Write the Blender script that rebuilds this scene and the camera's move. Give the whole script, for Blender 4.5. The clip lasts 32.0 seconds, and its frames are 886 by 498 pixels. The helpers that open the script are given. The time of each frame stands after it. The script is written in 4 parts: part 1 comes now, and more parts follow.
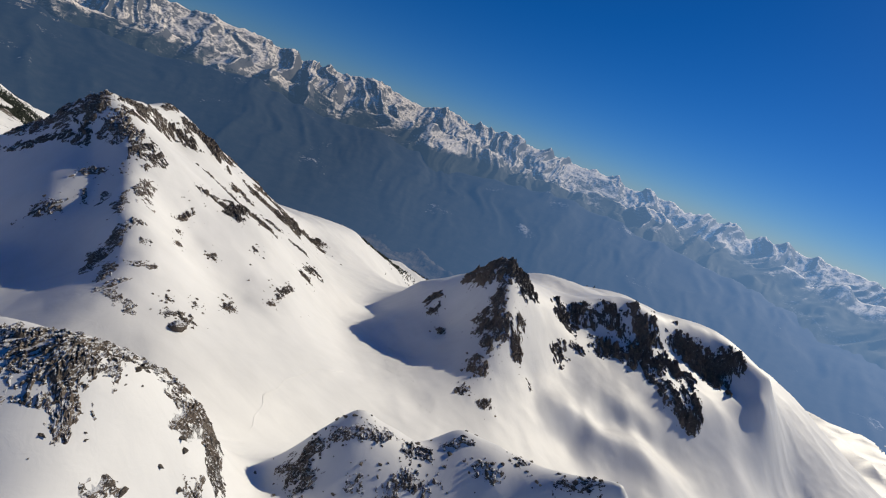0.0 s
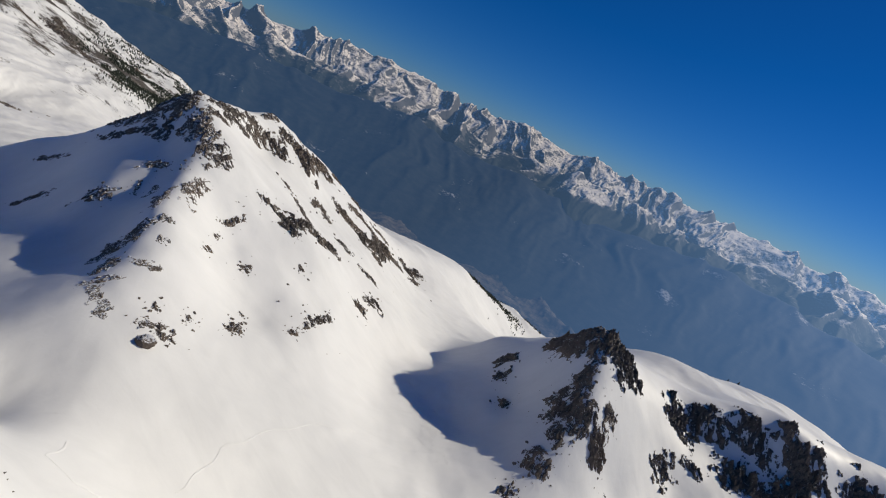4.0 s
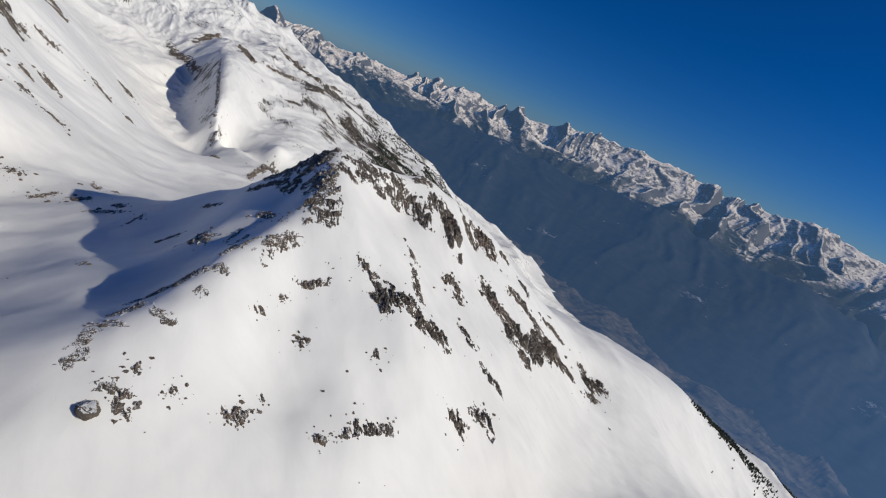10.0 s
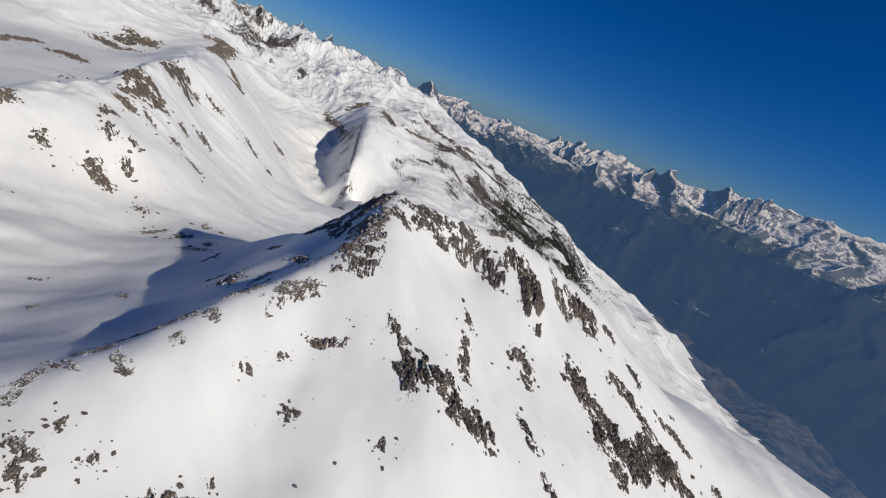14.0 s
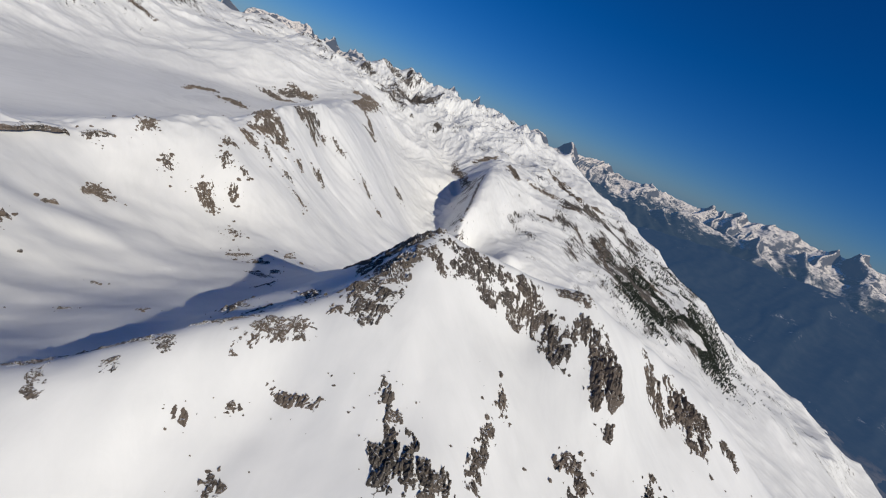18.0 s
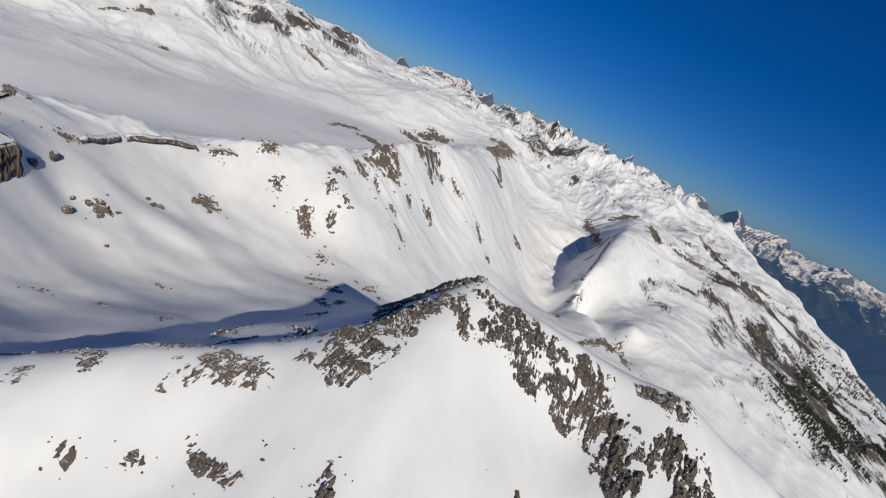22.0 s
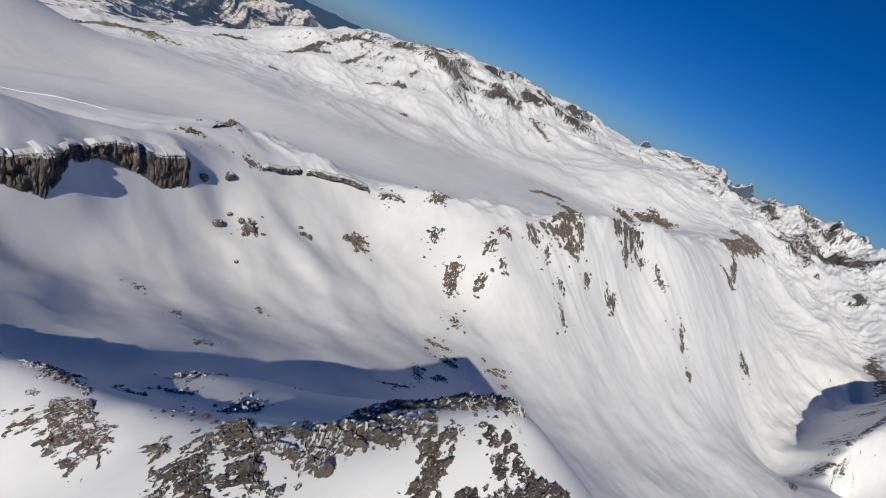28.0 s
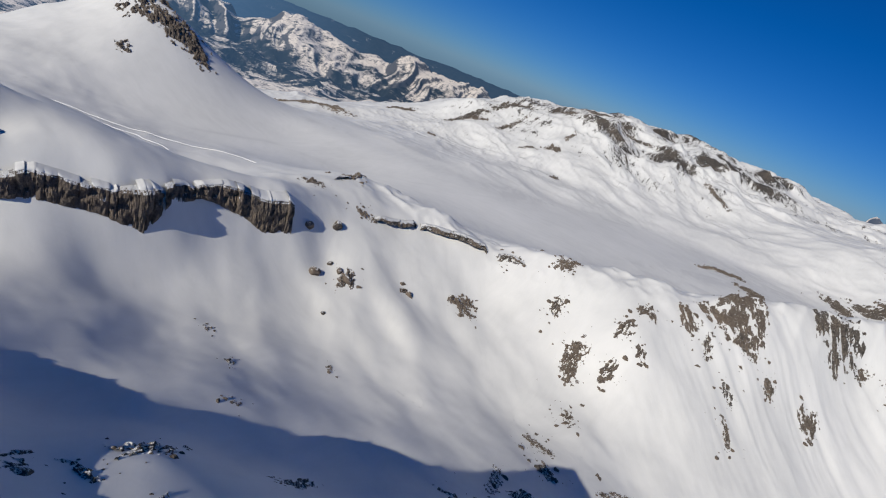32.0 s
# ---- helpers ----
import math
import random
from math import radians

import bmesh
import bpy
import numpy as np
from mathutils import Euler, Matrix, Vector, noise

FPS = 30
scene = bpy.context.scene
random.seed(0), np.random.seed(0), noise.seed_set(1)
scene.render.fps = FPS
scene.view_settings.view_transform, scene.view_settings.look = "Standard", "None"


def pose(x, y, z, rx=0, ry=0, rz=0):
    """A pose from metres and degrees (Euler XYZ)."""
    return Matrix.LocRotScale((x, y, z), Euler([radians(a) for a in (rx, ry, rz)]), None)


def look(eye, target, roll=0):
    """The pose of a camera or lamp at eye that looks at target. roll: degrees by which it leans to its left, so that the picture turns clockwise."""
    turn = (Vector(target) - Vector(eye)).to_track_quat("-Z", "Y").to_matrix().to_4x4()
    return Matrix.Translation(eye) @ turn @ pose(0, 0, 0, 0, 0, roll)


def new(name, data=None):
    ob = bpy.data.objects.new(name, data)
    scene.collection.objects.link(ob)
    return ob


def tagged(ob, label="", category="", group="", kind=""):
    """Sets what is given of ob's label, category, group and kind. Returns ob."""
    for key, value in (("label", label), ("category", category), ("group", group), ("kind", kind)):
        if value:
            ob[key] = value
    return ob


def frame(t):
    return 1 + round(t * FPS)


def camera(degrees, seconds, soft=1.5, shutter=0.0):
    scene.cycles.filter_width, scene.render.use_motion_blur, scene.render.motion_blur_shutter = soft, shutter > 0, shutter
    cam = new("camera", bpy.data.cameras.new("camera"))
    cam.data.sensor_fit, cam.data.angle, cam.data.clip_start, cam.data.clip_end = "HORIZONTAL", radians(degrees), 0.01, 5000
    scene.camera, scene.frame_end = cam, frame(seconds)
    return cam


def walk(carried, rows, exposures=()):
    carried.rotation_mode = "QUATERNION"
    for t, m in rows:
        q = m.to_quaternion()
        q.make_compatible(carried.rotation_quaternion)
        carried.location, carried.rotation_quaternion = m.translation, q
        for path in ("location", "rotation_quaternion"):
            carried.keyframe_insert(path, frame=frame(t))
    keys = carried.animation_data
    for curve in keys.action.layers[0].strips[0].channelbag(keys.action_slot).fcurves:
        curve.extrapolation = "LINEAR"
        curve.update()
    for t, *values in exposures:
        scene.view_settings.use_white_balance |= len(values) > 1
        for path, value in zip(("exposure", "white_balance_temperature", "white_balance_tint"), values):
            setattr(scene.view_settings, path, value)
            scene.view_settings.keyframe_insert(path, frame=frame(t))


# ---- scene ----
cam = camera(88.0, 32.0, 1.15)

# The glide of the aircraft: seconds, eye, target, lean.
PATH = [
    (0.0, (-0.00, 0.00, 600.00), (-0.01, 96.81, 574.95), 20.60),
    (0.5, (3.59, 5.92, 600.35), (0.13, 102.64, 575.19), 21.17),
    (1.0, (6.95, 11.98, 600.61), (0.07, 108.47, 575.28), 21.69),
    (1.5, (10.08, 18.13, 600.78), (-0.31, 114.24, 575.18), 22.33),
    (2.0, (12.95, 24.35, 600.88), (-1.12, 119.89, 574.91), 22.85),
    (2.5, (15.55, 30.62, 600.94), (-2.27, 125.41, 574.57), 23.45),
    (3.0, (17.87, 36.92, 601.03), (-3.65, 130.79, 574.10), 23.99),
    (3.5, (19.92, 43.27, 601.16), (-5.43, 136.06, 573.83), 24.42),
    (5.5, (25.81, 69.40, 602.04), (-15.50, 155.75, 573.09), 25.57),
    (6.0, (26.57, 75.96, 602.19), (-18.70, 160.18, 572.90), 25.63),
    (6.5, (27.05, 82.48, 602.32), (-22.16, 164.32, 572.64), 25.57),
    (7.0, (27.27, 88.96, 602.45), (-25.91, 168.19, 572.56), 25.23),
    (7.5, (27.27, 95.39, 602.58), (-29.61, 171.93, 572.47), 24.86),
    (8.0, (27.10, 101.80, 602.72), (-33.40, 175.48, 572.54), 24.44),
    (8.5, (26.77, 108.15, 602.84), (-37.00, 178.88, 572.34), 24.05),
    (9.0, (26.25, 114.45, 602.92), (-40.55, 182.21, 572.16), 23.87),
    (9.5, (25.51, 120.69, 602.99), (-44.19, 185.39, 572.07), 23.62),
    (10.0, (24.51, 126.85, 603.07), (-47.81, 188.45, 571.86), 23.37),
    (10.5, (23.24, 132.91, 603.13), (-51.64, 191.33, 571.82), 23.06),
    (11.0, (21.67, 138.87, 603.15), (-55.61, 193.99, 571.70), 22.78),
    (11.5, (19.80, 144.70, 603.10), (-59.68, 196.51, 571.49), 22.54),
    (12.0, (17.67, 150.42, 603.00), (-64.00, 198.84, 571.59), 22.32),
    (12.5, (15.32, 156.04, 602.84), (-68.36, 201.02, 571.62), 22.13),
    (13.0, (12.77, 161.60, 602.64), (-72.77, 203.04, 571.56), 21.95),
    (13.5, (9.96, 167.08, 602.43), (-77.34, 204.97, 571.74), 21.81),
    (14.0, (6.92, 172.44, 602.23), (-81.99, 206.73, 571.90), 21.58),
    (14.5, (3.70, 177.64, 602.05), (-86.68, 208.18, 572.08), 21.28),
    (16.5, (-10.29, 196.79, 601.39), (-104.50, 213.21, 572.12), 21.77),
    (17.0, (-13.92, 201.25, 601.02), (-108.70, 213.97, 571.79), 22.01),
    (17.5, (-17.63, 205.58, 600.65), (-112.84, 214.34, 571.35), 22.37),
    (18.0, (-21.55, 209.74, 600.38), (-116.95, 214.57, 570.80), 22.62),
    (18.5, (-25.71, 213.68, 600.24), (-121.14, 214.73, 570.37), 22.85),
    (19.0, (-30.11, 217.36, 600.19), (-125.46, 214.87, 570.15), 23.23),
    (19.5, (-34.70, 220.76, 600.20), (-129.84, 214.69, 569.99), 23.58),
    (20.0, (-39.45, 223.89, 600.23), (-134.22, 214.01, 569.89), 23.78),
    (20.5, (-44.35, 226.76, 600.30), (-138.56, 212.88, 569.80), 23.90),
    (21.0, (-49.38, 229.40, 600.36), (-142.81, 211.54, 569.50), 24.14),
    (21.5, (-54.51, 231.80, 600.38), (-147.01, 210.06, 569.20), 24.40),
    (22.0, (-59.71, 233.92, 600.36), (-151.16, 208.27, 569.06), 24.67),
    (22.5, (-64.93, 235.77, 600.31), (-155.16, 206.34, 568.80), 24.81),
    (23.0, (-70.17, 237.35, 600.23), (-158.87, 204.06, 568.22), 24.87),
    (23.5, (-75.44, 238.63, 600.05), (-162.50, 201.67, 567.56), 25.01),
    (24.0, (-80.74, 239.65, 599.71), (-166.04, 199.32, 566.58), 25.39),
    (24.5, (-86.04, 240.43, 599.25), (-169.50, 196.69, 565.76), 25.46),
    (25.0, (-91.33, 240.99, 598.77), (-172.79, 193.81, 565.03), 25.37),
    (25.5, (-96.59, 241.41, 598.41), (-175.67, 190.36, 564.63), 24.96),
    (27.5, (-117.34, 241.88, 598.34), (-185.64, 178.06, 562.82), 25.40),
    (28.0, (-122.59, 241.42, 598.16), (-188.14, 175.18, 561.90), 25.61),
    (28.5, (-127.79, 240.69, 597.87), (-190.31, 171.44, 561.85), 25.31),
    (29.0, (-132.89, 239.62, 597.49), (-192.41, 167.96, 561.13), 25.49),
    (29.5, (-137.83, 238.21, 597.05), (-193.98, 164.65, 559.16), 26.16),
    (30.0, (-142.61, 236.46, 596.59), (-195.60, 161.63, 556.69), 27.44),
    (30.5, (-147.28, 234.37, 596.17), (-196.70, 157.59, 555.40), 27.25),
    (31.0, (-151.86, 231.96, 595.81), (-196.47, 151.60, 556.40), 25.91),
    (31.5, (-156.38, 229.23, 595.55), (-196.03, 145.69, 557.48), 23.65),
    (32.0, (-160.86, 226.19, 595.38), (-195.73, 140.17, 558.17), 22.21),
]
EXPOSURES = [(0.0, 0.14, 7200, 10), (3.0, 0.11, 7100, 10), (6.0, 0.05, 6850, 10), (9.0, 0.03, 6700, 10), (25.0, 0.03, 6700, 10), (32.0, 0.05, 6650, 10)]
walk(cam, [(t, look(eye, target, roll)) for t, eye, target, roll in PATH], EXPOSURES)

# ---- sky and sun ----
SUN_AZ, SUN_EL = 51.0, 31.0      # degrees right of +y, degrees up
world = bpy.data.worlds.new("sky")
scene.world = world
world.use_nodes = True
wn = world.node_tree.nodes
sky = wn.new("ShaderNodeTexSky")
sky.sky_type = "NISHITA"
sky.sun_disc = False
sky.sun_elevation = radians(SUN_EL)
sky.sun_rotation = radians(SUN_AZ)
sky.altitude = 2200
sky.air_density, sky.dust_density, sky.ozone_density = 1.1, 0.6, 5.0
deep = wn.new("ShaderNodeHueSaturation")
deep.inputs["Saturation"].default_value = 1.13
tint = wn.new("ShaderNodeMix")
tint.data_type, tint.blend_type = "RGBA", "MULTIPLY"
tint.inputs[0].default_value = 1.0
tint.inputs[7].default_value = (0.61, 0.91, 1.46, 1)
world.node_tree.links.new(sky.outputs[0], tint.inputs[6])
world.node_tree.links.new(tint.outputs[2], deep.inputs["Color"])
world.node_tree.links.new(deep.outputs[0], wn["Background"].inputs[0])
wn["Background"].inputs[1].default_value = 0.038

sun = new("sun", bpy.data.lights.new("sun", "SUN"))
sun.data.energy, sun.data.angle, sun.data.color = 3.5, radians(0.55), (1.0, 0.955, 0.83)
to_sun = Vector((math.sin(radians(SUN_AZ)) * math.cos(radians(SUN_EL)), math.cos(radians(SUN_AZ)) * math.cos(radians(SUN_EL)), math.sin(radians(SUN_EL))))
sun.matrix_world = look(to_sun * 3000, (0, 0, 0))

# ---- materials ----
def material(name):
    m = bpy.data.materials.new(name)
    m.use_nodes = True
    nt = m.node_tree
    return m, nt, nt.nodes["Principled BSDF"]


def node(nt, kind, **props):
    n = nt.nodes.new(kind)
    for key, value in props.items():
        if key == "operation":
            n.operation = value
        elif key == "data_type":
            n.data_type = value
        elif key == "blend_type":
            n.blend_type = value
        elif key == "attribute_name":
            n.attribute_name = value
    return n


def noise_node(nt, coord, scale, detail=6, rough=0.6, distortion=0.0):
    n = nt.nodes.new("ShaderNodeTexNoise")
    n.inputs["Scale"].default_value, n.inputs["Detail"].default_value = scale, detail
    n.inputs["Roughness"].default_value, n.inputs["Distortion"].default_value = rough, distortion
    nt.links.new(coord, n.inputs["Vector"])
    return n.outputs["Fac"]


def ramp(nt, fac, *stops):
    r = nt.nodes.new("ShaderNodeValToRGB")
    while len(r.color_ramp.elements) < len(stops):
        r.color_ramp.elements.new(0.5)
    for e, (at, col) in zip(r.color_ramp.elements, stops):
        e.position, e.color = at, (*col, 1) if len(col) == 3 else col
    nt.links.new(fac, r.inputs[0])
    return r.outputs[0]


def calc(nt, op, a, b=None, c=None, clamp=False):
    n = nt.nodes.new("ShaderNodeMath")
    n.operation, n.use_clamp = op, clamp
    for k, v in enumerate((a, b, c)):
        if v is None:
            continue
        if isinstance(v, (int, float)):
            n.inputs[k].default_value = v
        else:
            nt.links.new(v, n.inputs[k])
    return n.outputs[0]


def mixed(nt, fac, a, b):
    n = nt.nodes.new("ShaderNodeMix")
    n.data_type = "RGBA"
    for sock, v in ((n.inputs[0], fac), (n.inputs[6], a), (n.inputs[7], b)):
        if isinstance(v, (int, float)):
            sock.default_value = v
        elif isinstance(v, tuple):
            sock.default_value = (*v, 1)
        else:
            nt.links.new(v, sock)
    return n.outputs[2]


def bump(nt, bsdf, height, strength, distance):
    b = nt.nodes.new("ShaderNodeBump")
    b.inputs["Strength"].default_value, b.inputs["Distance"].default_value = strength, distance
    nt.links.new(height, b.inputs["Height"])
    nt.links.new(b.outputs[0], bsdf.inputs["Normal"])
    return b


def rock_colour(nt, pos, tone=1.0):
    """Grey-brown limestone with darker beds, clefts and pale crumbs."""
    big = noise_node(nt, pos, 0.045, 5, 0.6, 0.5)
    fine = noise_node(nt, pos, 0.9, 8, 0.7)
    a = ramp(nt, big, (0.34, (0.075 * tone, 0.070 * tone, 0.068 * tone)), (0.52, (0.125 * tone, 0.104 * tone, 0.088 * tone)), (0.68, (0.205 * tone, 0.160 * tone, 0.122 * tone)))
    base = mixed(nt, calc(nt, "MULTIPLY", fine, 0.7), a, (0.150 * tone, 0.134 * tone, 0.120 * tone))
    cleft = ramp(nt, noise_node(nt, pos, 0.4, 9, 0.76, 0.8), (0.40, (0, 0, 0)), (0.53, (1, 1, 1)))
    base = mixed(nt, cleft, (0.040 * tone, 0.037 * tone, 0.036 * tone), base)
    crumb = ramp(nt, noise_node(nt, pos, 1.5, 8, 0.78, 0.5), (0.42, (0, 0, 0)), (0.56, (1, 1, 1)))
    return mixed(nt, calc(nt, "MULTIPLY_ADD", crumb, 0.65, 0.35), (0.030 * tone, 0.028 * tone, 0.027 * tone), base), fine


def downhill_noise(nt, geo, scale, detail):
    """Noise drawn out down the slope, whichever way it falls: four set directions, blended by the slope's bearing."""
    sep = nt.nodes.new("ShaderNodeSeparateXYZ")
    nt.links.new(geo.outputs["Normal"], sep.inputs[0])
    nx, ny = sep.outputs["X"], sep.outputs["Y"]
    xx, yy = calc(nt, "MULTIPLY", nx, nx), calc(nt, "MULTIPLY", ny, ny)
    size = calc(nt, "ADD", calc(nt, "ADD", xx, yy), 0.0001)
    c2 = calc(nt, "DIVIDE", calc(nt, "SUBTRACT", xx, yy), size)
    s2 = calc(nt, "DIVIDE", calc(nt, "MULTIPLY", calc(nt, "MULTIPLY", nx, ny), 2.0), size)
    total = None
    for angle, w, sign in ((0, c2, 1.0), (90, c2, -1.0), (45, s2, 1.0), (135, s2, -1.0)):
        share_ = calc(nt, "MULTIPLY", w, sign, clamp=True)
        share_ = calc(nt, "MULTIPLY", share_, share_)
        m = nt.nodes.new("ShaderNodeMapping")
        m.vector_type = "TEXTURE"
        m.inputs["Rotation"].default_value = (0, 0, radians(angle))
        m.inputs["Scale"].default_value = (3.4, 1, 3.0)
        nt.links.new(geo.outputs["Position"], m.inputs["Vector"])
        piece = calc(nt, "MULTIPLY", noise_node(nt, m.outputs[0], scale, detail, 0.66, 0.4), share_)
        total = piece if total is None else calc(nt, "ADD", total, piece)
    return total


def snow_and_rock(name, bare=0.0, tone=1.0):
    """Wind-packed snow with rock where the mesh's rock weight and the slope lay it bare."""
    m, nt, bsdf = material(name)
    geo = nt.nodes.new("ShaderNodeNewGeometry")
    pos = geo.outputs["Position"]
    sep = nt.nodes.new("ShaderNodeSeparateXYZ")
    nt.links.new(geo.outputs["Normal"], sep.inputs[0])
    steep = sep.outputs["Z"]
    att = nt.nodes.new("ShaderNodeAttribute")
    att.attribute_name = "rock"
    n1 = downhill_noise(nt, geo, 0.16, 6)
    n2 = noise_node(nt, pos, 0.6, 6, 0.7)
    n3 = noise_node(nt, pos, 0.012, 4, 0.55)
    speck = calc(nt, "ADD", calc(nt, "MULTIPLY", n1, 0.62), calc(nt, "MULTIPLY", n2, 0.38))
    # the steeper, the barer
    slope = calc(nt, "MULTIPLY_ADD", steep, -1.35, 0.62 + bare)
    want = calc(nt, "ADD", calc(nt, "MAXIMUM", slope, -0.35 + bare), att.outputs["Fac"])
    over = calc(nt, "ADD", want, calc(nt, "MULTIPLY_ADD", speck, 2.6, -1.57))
    mask = calc(nt, "MULTIPLY_ADD", over, 9.0, 0.5, clamp=True)
    rock, fine = rock_colour(nt, pos, tone)
    snow = ramp(nt, calc(nt, "ADD", calc(nt, "MULTIPLY", n3, 0.6), calc(nt, "MULTIPLY", n1, 0.4)), (0.32, (0.66, 0.66, 0.66)), (0.48, (0.74, 0.74, 0.735)), (0.68, (0.82, 0.815, 0.81)))
    nt.links.new(mixed(nt, mask, snow, rock), bsdf.inputs["Base Color"])
    nt.links.new(calc(nt, "MULTIPLY_ADD", mask, 0.32, 0.56), bsdf.inputs["Roughness"])
    bsdf.inputs["Specular IOR Level"].default_value = 0.25
    drift = calc(nt, "ADD", noise_node(nt, pos, 0.3, 6, 0.6, 1.0), calc(nt, "MULTIPLY", downhill_noise(nt, geo, 0.9, 4), 0.3))
    h = calc(nt, "ADD", calc(nt, "MULTIPLY", drift, 0.11), calc(nt, "MULTIPLY", calc(nt, "MULTIPLY", fine, mask), 1.3))
    bump(nt, bsdf, h, 0.55, 0.8)
    return m


def haze_glow_range(name, glow, line, patch=0.0035, forest=(0.012, 0.015, 0.014), fields=0.0):
    """Distant slopes: forest low down with white clearings, snow and bare rock above the line; the surface itself glows
    blue to imitate haze.
    """
    m, nt, bsdf = material(name)
    geo = nt.nodes.new("ShaderNodeNewGeometry")
    pos = geo.outputs["Position"]
    sep = nt.nodes.new("ShaderNodeSeparateXYZ")
    nt.links.new(pos, sep.inputs[0])
    nor = nt.nodes.new("ShaderNodeSeparateXYZ")
    nt.links.new(geo.outputs["Normal"], nor.inputs[0])
    big = noise_node(nt, pos, patch, 8, 0.62)
    mid = noise_node(nt, pos, 0.02, 8, 0.68)
    fine = noise_node(nt, pos, 0.06, 8, 0.75)
    up = calc(nt, "MULTIPLY_ADD", sep.outputs["Z"], 1 / 150.0, -line / 150.0)
    cover = calc(nt, "ADD", up, calc(nt, "MULTIPLY_ADD", big, 3.4, -1.7))
    cover = calc(nt, "ADD", cover, calc(nt, "MULTIPLY_ADD", mid, 2.4, -1.2))
    cover = calc(nt, "ADD", cover, calc(nt, "MULTIPLY_ADD", fine, 2.0, -1.0))
    cover = calc(nt, "MULTIPLY_ADD", cover, 4.0, 0.2, clamp=True)
    bare = calc(nt, "MULTIPLY_ADD", nor.outputs["Z"], -3.8, 3.3)
    bare = calc(nt, "ADD", bare, calc(nt, "MULTIPLY_ADD", mid, 2.2, -1.1))
    bare = calc(nt, "ADD", bare, calc(nt, "MULTIPLY_ADD", fine, 3.6, -1.8))
    bare = calc(nt, "MULTIPLY_ADD", bare, 2.4, 0.5, clamp=True)
    snow = mixed(nt, bare, (0.76, 0.67, 0.58), (0.075, 0.070, 0.068))
    low = ramp(nt, mid, (0.42, forest), (0.66, (0.022, 0.024, 0.022)))
    # villages and white clearings in the woods, brown fields on the valley's floor
    spots = calc(nt, "ADD", calc(nt, "MULTIPLY", noise_node(nt, pos, 0.0045, 4, 0.55), 0.62), calc(nt, "MULTIPLY", fine, 0.4))
    low = mixed(nt, ramp(nt, spots, (0.63, (0, 0, 0)), (0.68, (1, 1, 1))), low, (0.34, 0.33, 0.33)) if fields == 0 else mixed(nt, ramp(nt, calc(nt, "ADD", mid, calc(nt, "MULTIPLY", fine, 0.5)), (0.62, (0, 0, 0)), (0.9, (fields, fields, fields))), low, (0.26, 0.20, 0.15))
    nt.links.new(mixed(nt, cover, low, snow), bsdf.inputs["Base Color"])
    bsdf.inputs["Roughness"].default_value = 0.9
    bsdf.inputs["Specular IOR Level"].default_value = 0.1
    # haze is imitated by the surface's own emission, stronger towards the sun's side
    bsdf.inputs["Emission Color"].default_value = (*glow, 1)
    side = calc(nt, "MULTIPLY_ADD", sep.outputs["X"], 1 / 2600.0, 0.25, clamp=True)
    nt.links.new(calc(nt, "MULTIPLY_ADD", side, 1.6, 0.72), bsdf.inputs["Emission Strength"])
    return m


def crag_rock(name, snowy=0.0):
    """Broken limestone with snow lying on its ledges and blown into its cracks."""
    m, nt, bsdf = material(name)
    geo = nt.nodes.new("ShaderNodeNewGeometry")
    pos = geo.outputs["Position"]
    sep = nt.nodes.new("ShaderNodeSeparateXYZ")
    nt.links.new(geo.outputs["Normal"], sep.inputs[0])
    info = nt.nodes.new("ShaderNodeObjectInfo")
    rock, fine = rock_colour(nt, pos, 1.3)
    tint = mixed(nt, calc(nt, "MULTIPLY", info.outputs["Random"], 0.5), rock, (0.215, 0.165, 0.130))
    n = noise_node(nt, pos, 0.5, 8, 0.78)
    crack = noise_node(nt, pos, 1.7, 8, 0.78, 0.6)
    lie_on = calc(nt, "ADD", calc(nt, "MULTIPLY_ADD", sep.outputs["Z"], 2.4, -1.98 + snowy), calc(nt, "MULTIPLY_ADD", n, 2.8, -1.4))
    lie_on = calc(nt, "ADD", lie_on, calc(nt, "MULTIPLY_ADD", crack, -2.4, 1.2))
    lie_on = calc(nt, "MULTIPLY", lie_on, 6.0, clamp=True)
    nt.links.new(mixed(nt, lie_on, tint, (0.76, 0.765, 0.78)), bsdf.inputs["Base Color"])
    bsdf.inputs["Roughness"].default_value = 0.85
    bsdf.inputs["Specular IOR Level"].default_value = 0.2
    bump(nt, bsdf, crack, 0.9, 0.6)
    return m


def needle_green():
    m, nt, bsdf = material("conifer_needles")
    geo = nt.nodes.new("ShaderNodeNewGeometry")
    col = ramp(nt, geo.outputs["Random Per Island"], (0.0, (0.012, 0.020, 0.014)), (1.0, (0.035, 0.042, 0.030)))
    nt.links.new(col, bsdf.inputs["Base Color"])
    bsdf.inputs["Roughness"].default_value = 0.9
    return m


SNOW = snow_and_rock("snow_and_rock")
SNOW_ROUGH = snow_and_rock("snow_and_broken_rock", 0.30)
SNOW_PLAIN = snow_and_rock("snow_field", -0.12)
CRAG = crag_rock("crag_rock")
DUSTED = crag_rock("snow_dusted_rock", 0.42)
STONE = crag_rock("bare_stone", -0.9)
NEEDLES = needle_green()
# the first colour of each is blue haze, given off by the slopes themselves
VALLEY = haze_glow_range("valley_haze_glow", (0.024, 0.060, 0.136), 620.0, fields=0.28)
FAR_RANGE = haze_glow_range("far_range_haze_glow", (0.032, 0.068, 0.132), 455.0)
FOOT_RANGE = haze_glow_range("valley_side_haze_glow", (0.024, 0.062, 0.140), 520.0)
